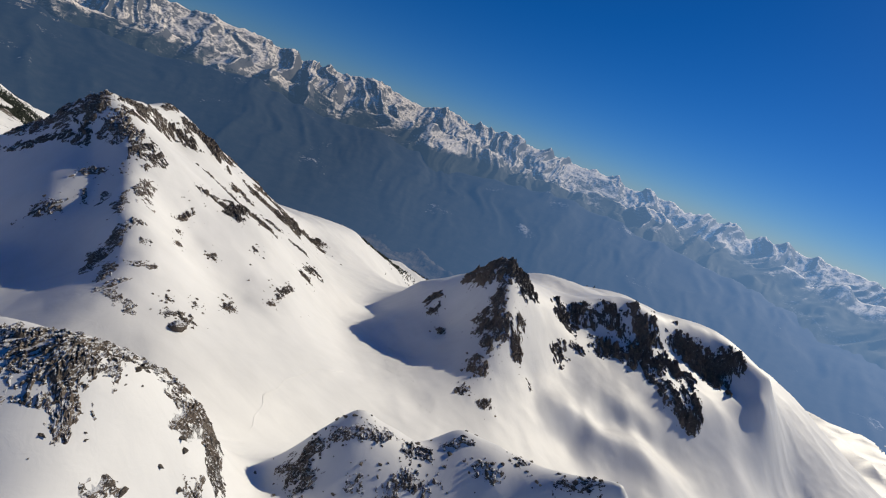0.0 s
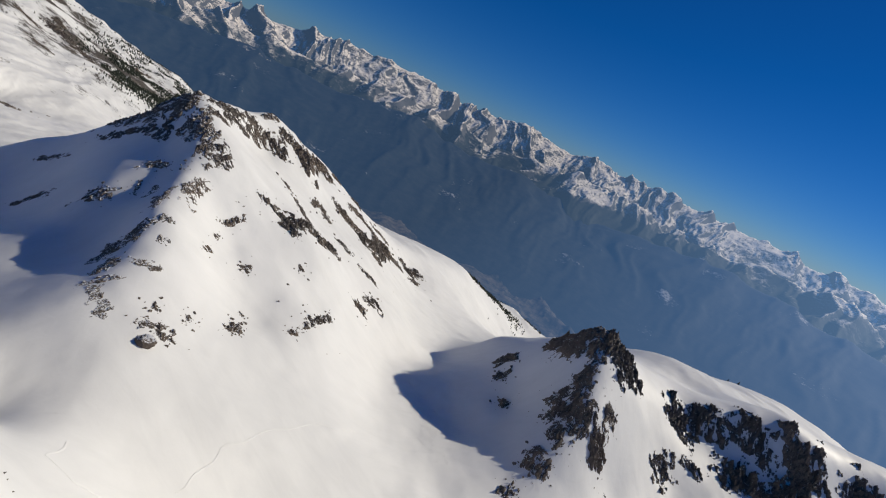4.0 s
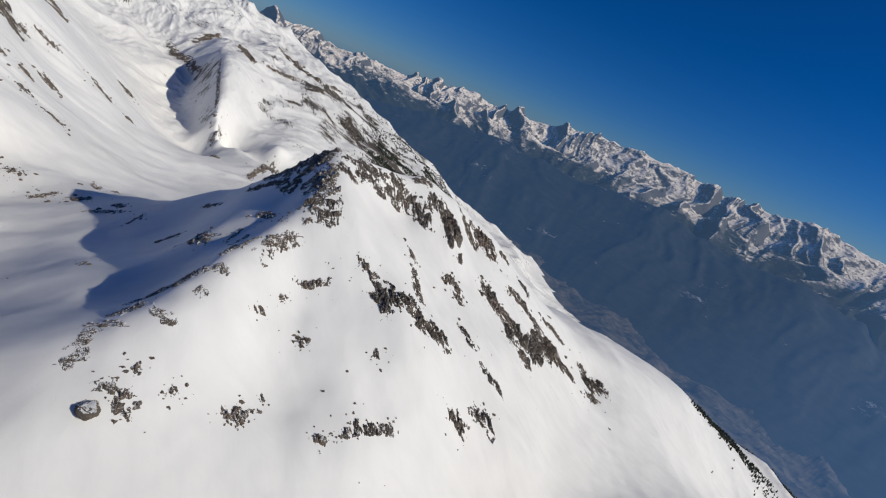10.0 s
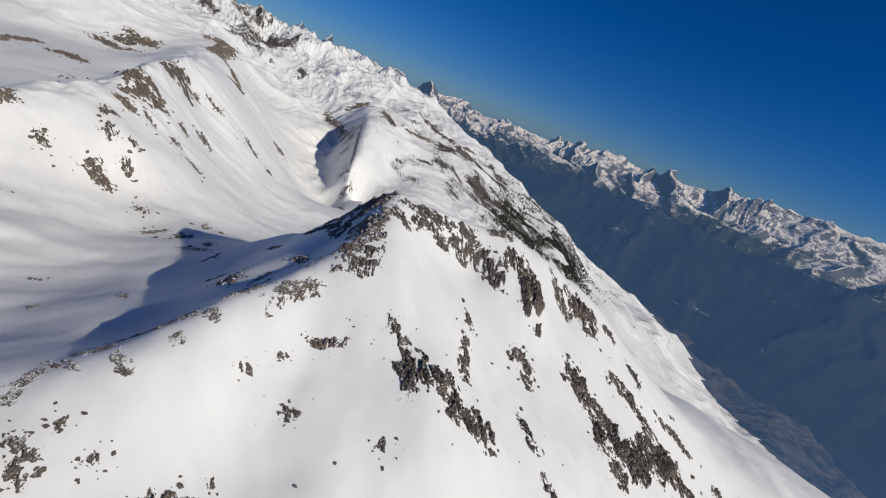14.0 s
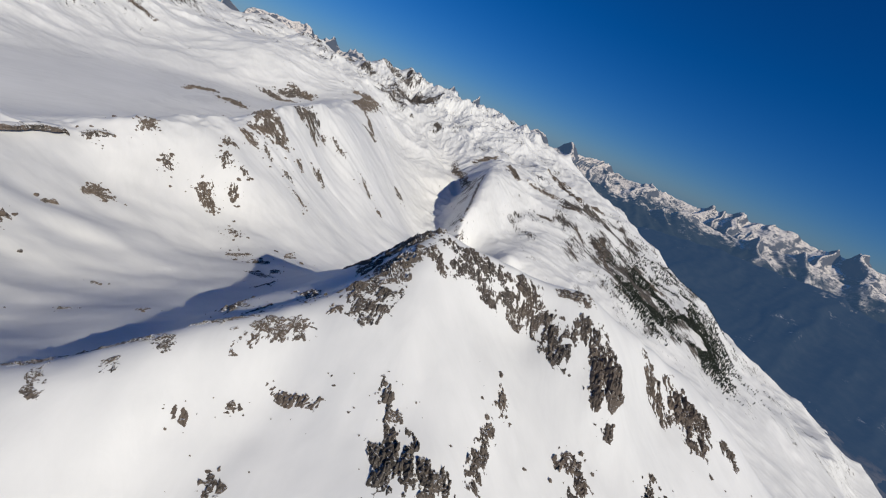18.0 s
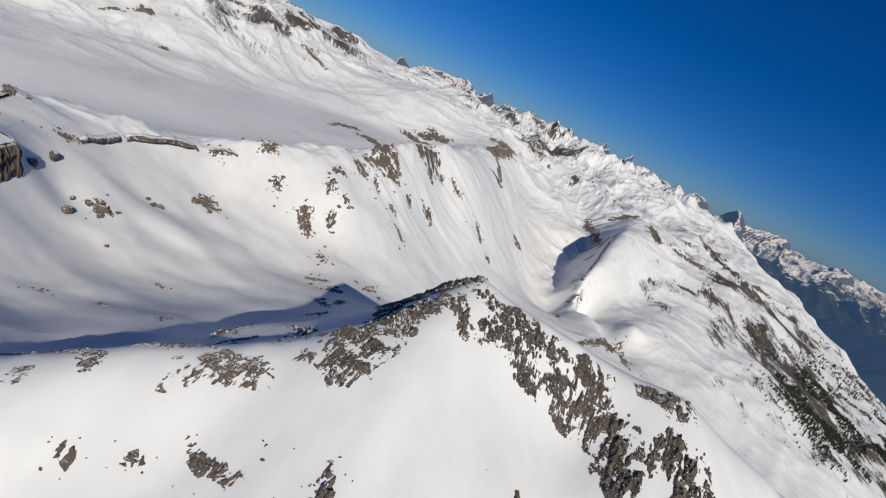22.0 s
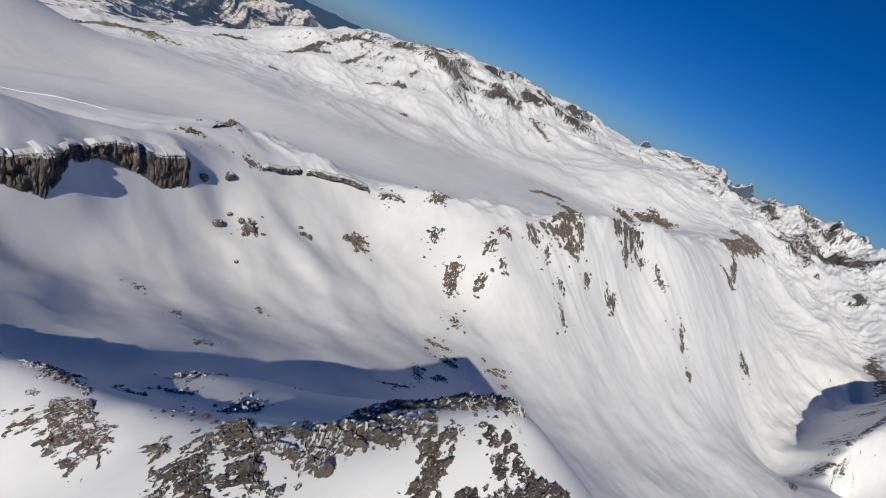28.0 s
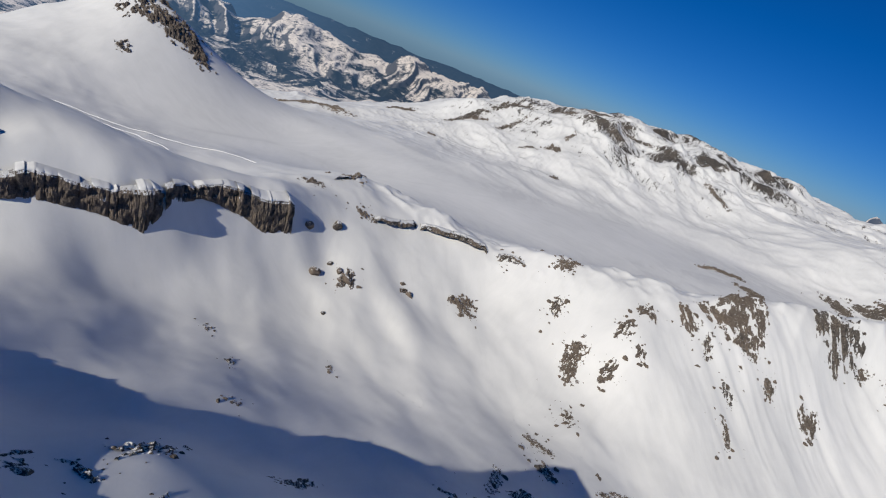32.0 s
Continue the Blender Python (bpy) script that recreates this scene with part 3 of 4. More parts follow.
SECOND = [(30.4, 296.8, 17.5, 9.9, -12), (44.4, 295.7, 21.6, 11.2, 12), (60.0, 295.2, 25.3, 8.7, 34), (44.0, 275.1, 10.8, 4.4, 85), (43.0, 258.6, 17.0, 6.0, 65), (37.8, 265.9, 8.1, 3.1, 57), (51.0, 258.8, 13.7, 4.2, 70), (61.0, 260.0, 13.2, 6.7, 50), (61.9, 271.8, 8.1, 2.5, 3), (5.8, 290.1, 10.1, 6.0, 7), (8.0, 277.8, 6.5, 3.2, 13), (15.9, 263.3, 4.5, 3.1, 32), (43.6, 247.6, 8.9, 3.5, -24), (40.0, 233.8, 11.6, 4.0, -4), (35.6, 218.9, 6.9, 2.7, 22), (49.4, 216.6, 7.7, 2.7, 22), (39.3, 238.3, 4.9, 2.3, -20)]
PLATEAU_SLOPE = [(98.6, 291.2, 15.9, 7.0, 33), (114.0, 306.0, 11.0, 3.7, -15), (104.7, 317.9, 14.8, 4.5, -4), (76.0, 250.6, 5.0, 1.5, -29)]
PLATEAU = [(111.8, 332.0, 39.5, 8.5, 34), (142.8, 344.6, 20.7, 9.8, 7), (166.7, 348.7, 21.7, 14, 0), (173.7, 343.4, 16.0, 10.6, -3), (140.5, 321.5, 25.4, 8.6, 1), (166.7, 322.1, 27.7, 9.7, 6), (194.0, 329.5, 27.6, 11.9, 10), (220.1, 355.1, 27.3, 13.8, 8), (235.9, 350.2, 29.9, 14, 12), (206.3, 356.3, 24.6, 5.4, 11), (249.8, 359.2, 17.4, 9.6, -17), (176.3, 302.7, 21.5, 3.9, -69), (187.1, 300.5, 23.4, 4.8, -69), (201.5, 306.8, 16.1, 12.4, -9), (197.0, 292.7, 15.2, 8.0, 30), (169.4, 313.2, 16.9, 2.4, -87)]
RIDGE_A = [(-56.2, 65.3, 13.6, 3.8, 22), (-51.9, 61.7, 14.3, 4.2, 36), (-48.9, 59.4, 12.3, 4.2, 43), (-45.4, 56.4, 6.4, 4.1, 65), (-42.7, 70.3, 7.8, 2.2, 38), (-37.8, 72.8, 6.7, 3.0, 15), (-32.9, 75.5, 9.1, 3.7, 51), (-27.0, 73.9, 9.5, 2.1, -39), (-26.5, 65.9, 3.4, 1.8, 41), (-34.9, 53.0, 4.0, 1.1, 41), (-33.3, 69.4, 3.5, 1.5, 17)]
RIDGE_B = [(-14.6, 94.2, 8.5, 3.5, 22), (-12.9, 90.5, 5.8, 4.1, 1), (-7.7, 99.0, 11.0, 1.4, 29), (0.7, 102.5, 9.4, 1.9, 27), (-8.3, 99.5, 5.1, 1.6, -22), (12.1, 104.3, 6.7, 3.0, 16), (13.0, 95.7, 12.2, 2.8, 22), (22.5, 109.4, 7.6, 1.8, 26), (31.1, 103.7, 7.9, 2.0, 7), (40.7, 109.3, 3.1, 1.7, -17), (56.1, 102.2, 5.5, 2.0, -40), (0.1, 92.0, 3.7, 1.5, 1), (50.2, 103.0, 3.7, 1.7, -39)]
LEDGE = [(-204.1, -1.7, 9.3, 2.4, -178), (-327.1, 9.5, 17.5, 3.2, -165), (-197.9, -38.8, 20.5, 3.1, -132), (-175.5, -11.0, 11.8, 2.7, 164), (-267.0, 27.9, 6.0, 2.8, 131), (-314.6, 35.3, 6.4, 2.7, 122)]
SIDE = [(-614.0, -117.5, 34.5, 7.3, 176), (-823.5, -88.4, 48.3, 14, 135), (-841.7, -66.7, 24.2, 10.4, 110), (-702.4, 150.3, 11.3, 4.6, 122), (-896.7, 20.5, 116.0, 11.9, 179), (-801.2, 56.1, 54.3, 5.3, 31), (-967.6, 332.9, 26.9, 14, 51), (-982.3, 408.7, 73.5, 6.5, 102), (-1122.9, 454.9, 57.3, 10.5, 102), (-898.0, 535.7, 19.0, 14, 96), (-860.2, 514.6, 35.7, 9.3, 29), (-530.7, 279.7, 48.4, 4.2, 154), (-586.4, 313.4, 44.8, 5.8, -11), (-953.8, 465.3, 41.1, 6.9, 96), (-826.0, 530.9, 69.5, 5.1, -4), (-1065.7, 463.4, 106.9, 9.3, 33), (-1073.8, 558.1, 77.2, 6.7, 142), (-864.0, 406.0, 27.3, 4.3, 81), (-864.3, 476.4, 39.3, 4.5, 24), (-773.5, 453.0, 27.4, 3.9, 34), (-745.3, 544.0, 43.7, 4.8, 53), (-866.6, 648.2, 51.9, 5.9, 72)]
HEADWALL = [(-478.0, -3.9, 56.8, 13.5, 37), (-429.6, 45.7, 26.3, 12.8, 149), (-597.0, -68.8, 29.4, 10.3, 80), (-413.8, 53.7, 33.1, 8.9, 165), (-386.0, 51.6, 11.4, 6.3, 107), (-423.9, 63.8, 11.6, 5.7, 100), (-511.3, 53.6, 33.4, 14, 161), (-357.9, 51.1, 9.3, 6.0, 134), (-341.2, 58.2, 8.8, 4.3, 73), (-316.6, 63.6, 17.9, 5.9, 75), (-330.5, 74.6, 5.6, 4.1, 89), (-316.8, 32.5, 3.4, 3.3, 110), (-262.6, 31.6, 10.3, 6.4, 88), (-326.5, 10.5, 8.3, 4.0, 89), (-227.4, 32.7, 2.9, 3.2, 112), (-197.3, 38.4, 8.8, 4.0, 95), (-436.2, 80.2, 7.1, 5.8, 103), (-533.7, 66.1, 4.9, 5.6, 105), (-465.8, 92.0, 13.6, 6.7, 159), (-554.4, 125.6, 20.5, 3.6, 46), (-543.2, 150.4, 5.6, 3.5, 97), (-303.9, 93.3, 9.9, 2.6, 82), (-400.5, 84.6, 6.4, 3.2, 156), (-394.2, 64.9, 11.2, 2.7, 57), (-546.5, 82.3, 15.5, 3.6, 92), (-294.2, 0.8, 12.5, 3.3, 142), (-345.4, 71.0, 4.7, 2.4, 74), (-391.2, 101.7, 11.6, 2.1, 77), (-595.4, 328.6, 54.4, 7.1, 12), (-578.1, 301.6, 66.9, 5.3, 162), (-782.5, -96.3, 51.6, 12.0, 89), (-834.8, -79.6, 44.5, 9.0, 58)]
HEADWALL_EAST = [(-590.7, -119.3, 37.1, 4.6, -173), (-892.4, 21.2, 109.1, 15.6, 179), (-709.7, 148.0, 17.3, 4.7, 119), (-1256.9, -32.4, 59.2, 15.6, 33), (-765.1, 69.0, 21.1, 5.1, 77), (-978.1, 1.2, 52.9, 16.4, 106)]
FIN = [(-770.7, 261.0, 110.8, 2.2, 174), (-674.7, 256.3, 24.6, 2.7, 147), (-600.7, 246.2, 31.8, 2.9, 5), (-1061.9, 276.2, 58.6, 14.0, 142), (-946.0, 237.5, 64.8, 7.1, 30), (-998.1, 224.1, 97.1, 8.2, 13), (-981.3, 329.5, 49.0, 8.5, 19), (-1138.7, 462.0, 59.6, 6.8, 138), (-973.2, 335.6, 40.1, 6.3, 16), (-849.0, 520.5, 49.0, 7.9, 11), (-181.4, 268.9, 6.8, 0.7, 106)]
BROAD = [(-320.1, -590.9, 41.1, 8.7, 173), (-421.4, -545.6, 62.6, 6.8, -165), (-436.6, -534.1, 28.3, 10.1, 139), (-498.9, -563.2, 60.7, 8.9, 168), (-586.2, -521.1, 26.2, 6.2, 136), (-633.7, -480.8, 67.4, 6.2, 164), (-527.5, -417.5, 25.0, 9.3, 170), (-504.6, -339.1, 19.5, 4.9, -158), (-492.7, -424.0, 23.5, 3.8, 161), (-486.4, -507.0, 54.9, 4.2, -152), (-567.4, -450.6, 26.0, 4.1, -138), (-348.6, -454.7, 11.6, 4.4, 171), (-691.0, -515.6, 131.4, 6.0, 142), (-868.5, -461.0, 103.2, 8.2, -171), (-803.0, -353.8, 48.8, 5.5, 99), (-155.1, -542.1, 142.8, 15.6, -39)]
KNOB = [(-34.7, -272.2, 55.8, 20.3, 175), (-64.8, -261.8, 28.4, 8.1, 138), (-20.5, -219.3, 11.6, 4.7, 133)]

# ---- the ground, one sheet cut along its hollows into its mountains ----
def spaced(*knots):
    """Grid lines whose spacing glides between knots of (place, spacing)."""
    at, gap = zip(*knots)
    p = np.linspace(at[0], at[-1], 20001)
    run = np.concatenate([[0], np.cumsum(np.diff(p) / np.interp((p[1:] + p[:-1]) / 2, at, gap))])
    return np.interp(np.linspace(0, run[-1], int(run[-1] / 1.1) + 1), run, p)


gx = spaced((-4650, 130), (-2600, 18), (-1700, 7), (-1300, 4.5), (-1050, 2.6), (-700, 2.0), (-350, 1.25), (60, 1.2), (280, 2.2), (600, 14), (1500, 60), (4350, 140))
gy = spaced((-4350, 140), (-1200, 16), (-600, 4.5), (-120, 2.3), (0, 1.2), (380, 1.2), (560, 3.5), (900, 6), (1500, 22), (4650, 140))
NX, NY = len(gx), len(gy)
X, Y = np.meshgrid(gx, gy)
X, Y = X.ravel(), Y.ravel()
Z, LIE, ICE = ground_height(X, Y)
ROCK = np.full(X.shape, -0.12)
ROCK -= 0.5 * ICE
ROCK += np.exp(-(((X + 800) / 450.0) ** 2 + ((Y + 520) / 180.0) ** 2)) * (0.33 + 0.34 * fbm(X, Y, 50, 3, 37))
ROCK += np.exp(-((X + 980) ** 2 + (Y - 450) ** 2) / 420.0**2) * (0.24 + 0.30 * fbm(X, Y, 40, 3, 38))

away_ = np.hypot(X + 150, Y - 150)
ROCK += np.clip((away_ - 700) / 350.0, 0, 1) * (1 - ICE) * (0.10 + 0.26 * fbm(X, Y, 50, 3, 39))
ROCK += np.exp(-((X + 1560) ** 2 + (Y - 80) ** 2) / 480.0**2) * (0.13 + 0.36 * fbm(X, Y, 40, 4, 41))
ROCK += np.exp(-(((X + 805) / 130.0) ** 2 + ((Y - 640) / 120.0) ** 2)) * (0.30 + 0.42 * fbm(X, Y, 30, 3, 42))


def lay_bare(rows, weight, spread):
    """More bare rock about each outcrop of a set."""
    field, grid_x, grid_y = ROCK.reshape(NY, NX), X.reshape(NY, NX), Y.reshape(NY, NX)
    for x, y, length, width, turn in rows:
        r = spread * (0.4 * length + width)
        i0, i1 = np.searchsorted(gy, (y - 2.2 * r, y + 2.2 * r))
        j0, j1 = np.searchsorted(gx, (x - 2.2 * r, x + 2.2 * r))
        dx, dy = grid_x[i0:i1, j0:j1] - x, grid_y[i0:i1, j0:j1] - y
        ca, sa = math.cos(radians(turn)), math.sin(radians(turn))
        along, across = (dx * ca + dy * sa) / (spread * (0.55 * length + 0.5)), (dy * ca - dx * sa) / (spread * (0.9 * width + 0.5))
        field[i0:i1, j0:j1] = np.maximum(field[i0:i1, j0:j1], weight * np.exp(-(along**2 + across**2)) - 0.12)


for rows, weight in ((PEAK_SUMMIT, 0.45), (PEAK_CREST, 0.42), (PEAK_SHADE, 0.36), (PEAK_SOUTH, 0.45), (PEAK_FACE, 0.36), (PEAK_LOW, 0.36), (PEAK_SPUR, 0.34), (PEAK_BACK, 0.36), (PEAK_WEST, 0.36), (HOLLOW, 0.45), (SECOND, 0.75), (PLATEAU, 0.45), (PLATEAU_SLOPE, 0.3), (RIDGE_A, 0.6), (RIDGE_B, 0.55), (LEDGE, 0.4), (SIDE, 0.55), (HEADWALL, 0.36), (HEADWALL_EAST, 0.5), (FIN, 0.25), (BROAD, 0.55), (KNOB, 0.8)):
    lay_bare(rows, weight, 1.25)


def sheet(name, mat, faces, label, category, kind=""):
    """One piece of the sheet, from the faces given."""
    used, back = np.unique(faces, return_inverse=True)
    me = bpy.data.meshes.new(name)
    me.vertices.add(len(used))
    me.vertices.foreach_set("co", np.stack([X[used], Y[used], Z[used]], 1).astype(np.float32).ravel())
    me.loops.add(faces.size)
    me.loops.foreach_set("vertex_index", back.ravel().astype(np.int32))
    me.polygons.add(len(faces))
    me.polygons.foreach_set("loop_start", np.arange(0, faces.size, 4, dtype=np.int32))
    me.update(calc_edges=True)
    me.polygons.foreach_set("use_smooth", np.ones(len(faces), bool))
    a = me.attributes.new("rock", "FLOAT", "POINT")
    a.data.foreach_set("value", ROCK[used].astype(np.float32))
    me.materials.append(mat)
    me.normals_split_custom_set_from_vertices(NORMAL[used])
    return tagged(new(name, me), label, category, kind=kind)


def grid_normals():
    z = Z.reshape(NY, NX)
    dzx = np.gradient(z, gx, axis=1)
    dzy = np.gradient(z, gy, axis=0)
    n = np.stack([-dzx, -dzy, np.ones_like(dzx)], -1)
    return (n / np.linalg.norm(n, axis=-1, keepdims=True)).reshape(-1, 3)


NORMAL = grid_normals()
row, col = np.meshgrid(np.arange(NY - 1), np.arange(NX - 1), indexing="ij")
corner = (row * NX + col).ravel()
QUADS = np.stack([corner, corner + 1, corner + NX + 1, corner + NX], 1)
MX, MY = X[QUADS].mean(1), Y[QUADS].mean(1)

# name, label, category, centres of its share
SHARES = [
    ("mountain_peak", "pointed snow-covered peak with dark rocky summit ridge", "mountain", [(-165, 215), (-110, 180), (-105, 230), (-150, 290), (-90, 140), (-180, 350), (-75, 185)]),
    ("mountain_peak", "smaller rocky snow peak with a dark pointed top", "mountain", [(38, 275), (45, 235), (80, 300)]),
    ("rocky_ridge", "near dark rocky ridge partly covered with snow", "ridge", [(-60, 66), (-38, 72), (-30, 45)]),
    ("rocky_ridge", "low snowy ridge with scattered dark rock", "ridge", [(0, 105), (40, 108), (75, 100)]),
    ("plateau_cliff", "snow plateau edge with long dark cliff band", "cliff", [(180, 385), (280, 410), (130, 430)]),
    ("snow_basin", "smooth sunlit snow basin between the peaks", "snowfield", [(-20, 160), (-20, 240), (-25, 340), (60, 180), (-40, 120)]),
    ("snow_hollow", "snow hollow lying in the blue shadow of the peak", "snowfield", [(-190, 130), (-260, 110), (-350, 150), (-230, 180), (-150, 110)]),
    ("mountain_slope", "steep white headwall with grey rock ledges under its crest", "mountain", [(-140, 40), (-200, 10), (-280, 10), (-350, 35), (-440, 60), (-540, 70), (-700, 60), (-100, 65)]),
    ("glacier", "flat grey-white snow-covered glacier plateau", "glacier", [(-180, -120), (-300, -130), (-420, -130), (-560, -130), (-680, -130), (-300, -280), (-450, -280), (-120, -250)]),
    ("mountain", "broad snow mountain with grey rock bands beyond the glacier", "mountain", [(-600, -500), (-800, -450), (-1050, -500), (-520, -430), (-900, -250), (-1200, -700)]),
    ("mountain_ridge", "sharp fin of snow and rock above a side valley", "mountain", [(-760, 265), (-890, 280), (-1000, 340), (-1200, 480)]),
    ("mountain_slope", "snowy mountainside falling to a wooded foot", "mountain", [(-900, 500), (-980, 720), (-780, 420)]),
    ("rock_knob", "dark rock knob standing out of the glacier edge", "rock", [(-20, -300), (20, -340)]),
]
seeds = [(x, y, k) for k, s in enumerate(SHARES) for x, y in s[3]]
best, share = np.full(MX.shape, 1e18), np.full(MX.shape, -1)
wob = 9 * fbm(MX, MY, 40, 3, 21)
for x, y, k in seeds:
    d = np.hypot(MX + wob - x, MY - wob - y)
    win = d < best
    best[win], share[win] = d[win], k
far = np.hypot(MX + 150, MY - 150)
share[best > np.maximum(110, far * 0.33)] = -1
share[(share == -1) & (MY > 1150 + 0.25 * np.abs(MX))] = -2
share[(share == -1) & (MY < -760 - 0.3 * np.abs(MX + 100)) & (MX > -1100)] = -3
for k, (name, label, category, _) in enumerate(SHARES):
    sheet(name, SNOW_PLAIN if category in ("glacier", "snowfield") else SNOW_ROUGH if "wooded" in label or name == "mountain" else SNOW, QUADS[share == k], label, category)
sheet("ground", SNOW_ROUGH, QUADS[share == -1], "snow-covered mountain ground with bare rock", "ground", "structure")
# both valley sheets glow faintly in their material to imitate haze
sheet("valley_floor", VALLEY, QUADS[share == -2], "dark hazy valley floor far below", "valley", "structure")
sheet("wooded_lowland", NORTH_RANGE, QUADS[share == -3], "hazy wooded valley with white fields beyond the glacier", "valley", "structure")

# ---- distant ranges ----
def far_strip(name, mat, az0, az1, r0, r1, r2, low, crest, rough, seed, label, steps=900, rows=70, octaves=8):
    """A range seen from afar: from its foot at r0 up to the crest at about r1 and down to r2; crest: pairs of bearing and height."""
    az = np.linspace(az0, az1, steps)
    s = np.linspace(0, 1, rows)
    A, S = np.meshgrid(az, s)
    at, hi = zip(*crest)
    top = np.interp(A, at, hi)
    peak = (r1 - r0) / (r2 - r0)
    R = r0 + (r2 - r0) * S
    x, y = -np.sin(np.radians(A)) * R, np.cos(np.radians(A)) * R
    rise = np.where(S < peak, (S / peak) ** 1.15, 1 - 0.75 * (S - peak) / (1 - peak))
    ends = np.clip(np.minimum(A - az0, az1 - A) / 7.0, 0.0, 1)
    along = np.radians(A) * r1 + 120 * fbm(x, y, 700, 3, seed + 7)
    ribs = ridges(along, R * 0.5 + 0.25 * along, 600, octaves, seed, gain=0.5)
    # long spurs that come down from the crest
    spurs = ridges(along + 70 * fbm(x, y, 420, 3, seed + 11), R * 0.13, 270, 5, seed + 5, gain=0.46)
    z = low + (top - low) * rise * (0.25 + 0.75 * ends) + rough * np.clip(rise * 1.6, 0, 1) * (0.9 * ribs + 1.5 * spurs - 2.0)
    v = np.stack([x, y, z], -1).reshape(-1, 3)
    i, j = np.meshgrid(np.arange(rows - 1), np.arange(steps - 1), indexing="ij")
    c = (i * steps + j).ravel()
    q = np.stack([c + 1, c, c + steps, c + steps + 1], 1)
    me = bpy.data.meshes.new(name)
    me.from_pydata(v.tolist(), [], q.tolist())
    me.polygons.foreach_set("use_smooth", np.ones(len(q), bool))
    me.materials.append(mat)
    return tagged(new(name, me), label, "mountains", kind="structure")


# the haze over these ranges is blue emission in their own materials
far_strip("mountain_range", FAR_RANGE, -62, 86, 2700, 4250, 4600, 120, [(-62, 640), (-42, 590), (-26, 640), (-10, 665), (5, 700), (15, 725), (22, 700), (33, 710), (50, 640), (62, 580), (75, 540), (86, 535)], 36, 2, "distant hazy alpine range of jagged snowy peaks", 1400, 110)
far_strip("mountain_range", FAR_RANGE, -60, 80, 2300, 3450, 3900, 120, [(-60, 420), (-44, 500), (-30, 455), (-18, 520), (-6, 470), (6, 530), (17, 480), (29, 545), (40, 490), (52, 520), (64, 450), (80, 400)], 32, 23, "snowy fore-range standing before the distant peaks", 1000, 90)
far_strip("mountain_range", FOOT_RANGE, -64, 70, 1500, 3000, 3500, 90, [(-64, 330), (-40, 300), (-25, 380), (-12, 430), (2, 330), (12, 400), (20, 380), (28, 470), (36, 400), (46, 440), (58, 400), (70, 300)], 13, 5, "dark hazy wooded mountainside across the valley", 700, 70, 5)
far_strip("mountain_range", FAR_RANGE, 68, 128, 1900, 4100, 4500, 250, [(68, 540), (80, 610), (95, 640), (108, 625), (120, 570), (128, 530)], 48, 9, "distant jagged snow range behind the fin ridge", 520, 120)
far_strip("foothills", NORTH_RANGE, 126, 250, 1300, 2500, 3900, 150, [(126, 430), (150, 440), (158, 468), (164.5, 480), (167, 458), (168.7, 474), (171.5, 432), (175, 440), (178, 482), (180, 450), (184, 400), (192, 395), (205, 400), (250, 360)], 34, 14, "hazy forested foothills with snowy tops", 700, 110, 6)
# added strip, raised to the horizon and glowing blue as a band of haze
far_strip("lowland", HAZE_PLAIN, 118, 262, 3700, 4550, 4700, 200, [(118, 475), (160, 482), (200, 478), (262, 470)], 9, 17, "raised strip glowing blue in place of haze over the far lowland", 200, 20)

# ---- crags, scattered stones ----
MOUNTAIN = {}
for ob in scene.objects:
    if ob.type == "MESH" and ob.get("category") and "rock" in ob.data.attributes:
        MOUNTAIN[ob.name] = ob

CRAG_SETS = [
    (PEAK_SUMMIT, "mountain_peak", 0.95), (PEAK_CREST, "mountain_peak", 1.0), (PEAK_SOUTH, "mountain_peak", 1.1), (PEAK_FACE, "mountain_peak", 1.1), (PEAK_LOW, "mountain_peak", 1.0),
    (PEAK_SPUR, "mountain_peak", 0.5), (PEAK_BACK, "mountain_peak", 0.6), (PEAK_WEST, "mountain_peak", 0.9), (HOLLOW, "snow_hollow", 0.8), (SECOND, "mountain_peak.001", 1.2),
    (PLATEAU, "plateau_cliff", 1.3), (PLATEAU_SLOPE, "plateau_cliff", 1.0), (RIDGE_A, "rocky_ridge", 0.75), (RIDGE_B, "rocky_ridge.001", 0.8), (PEAK_SHADE, "mountain_peak", 0.8), (LEDGE, "mountain_slope", 1.1),
    (SIDE, "mountain_slope.001", 1.2), (HEADWALL, "mountain_slope", 1.1), (HEADWALL_EAST, "mountain_slope", 1.0), (FIN, "mountain_ridge", 1.0),
    (BROAD, "mountain", 1.0), (KNOB, "rock_knob", 1.3),
]


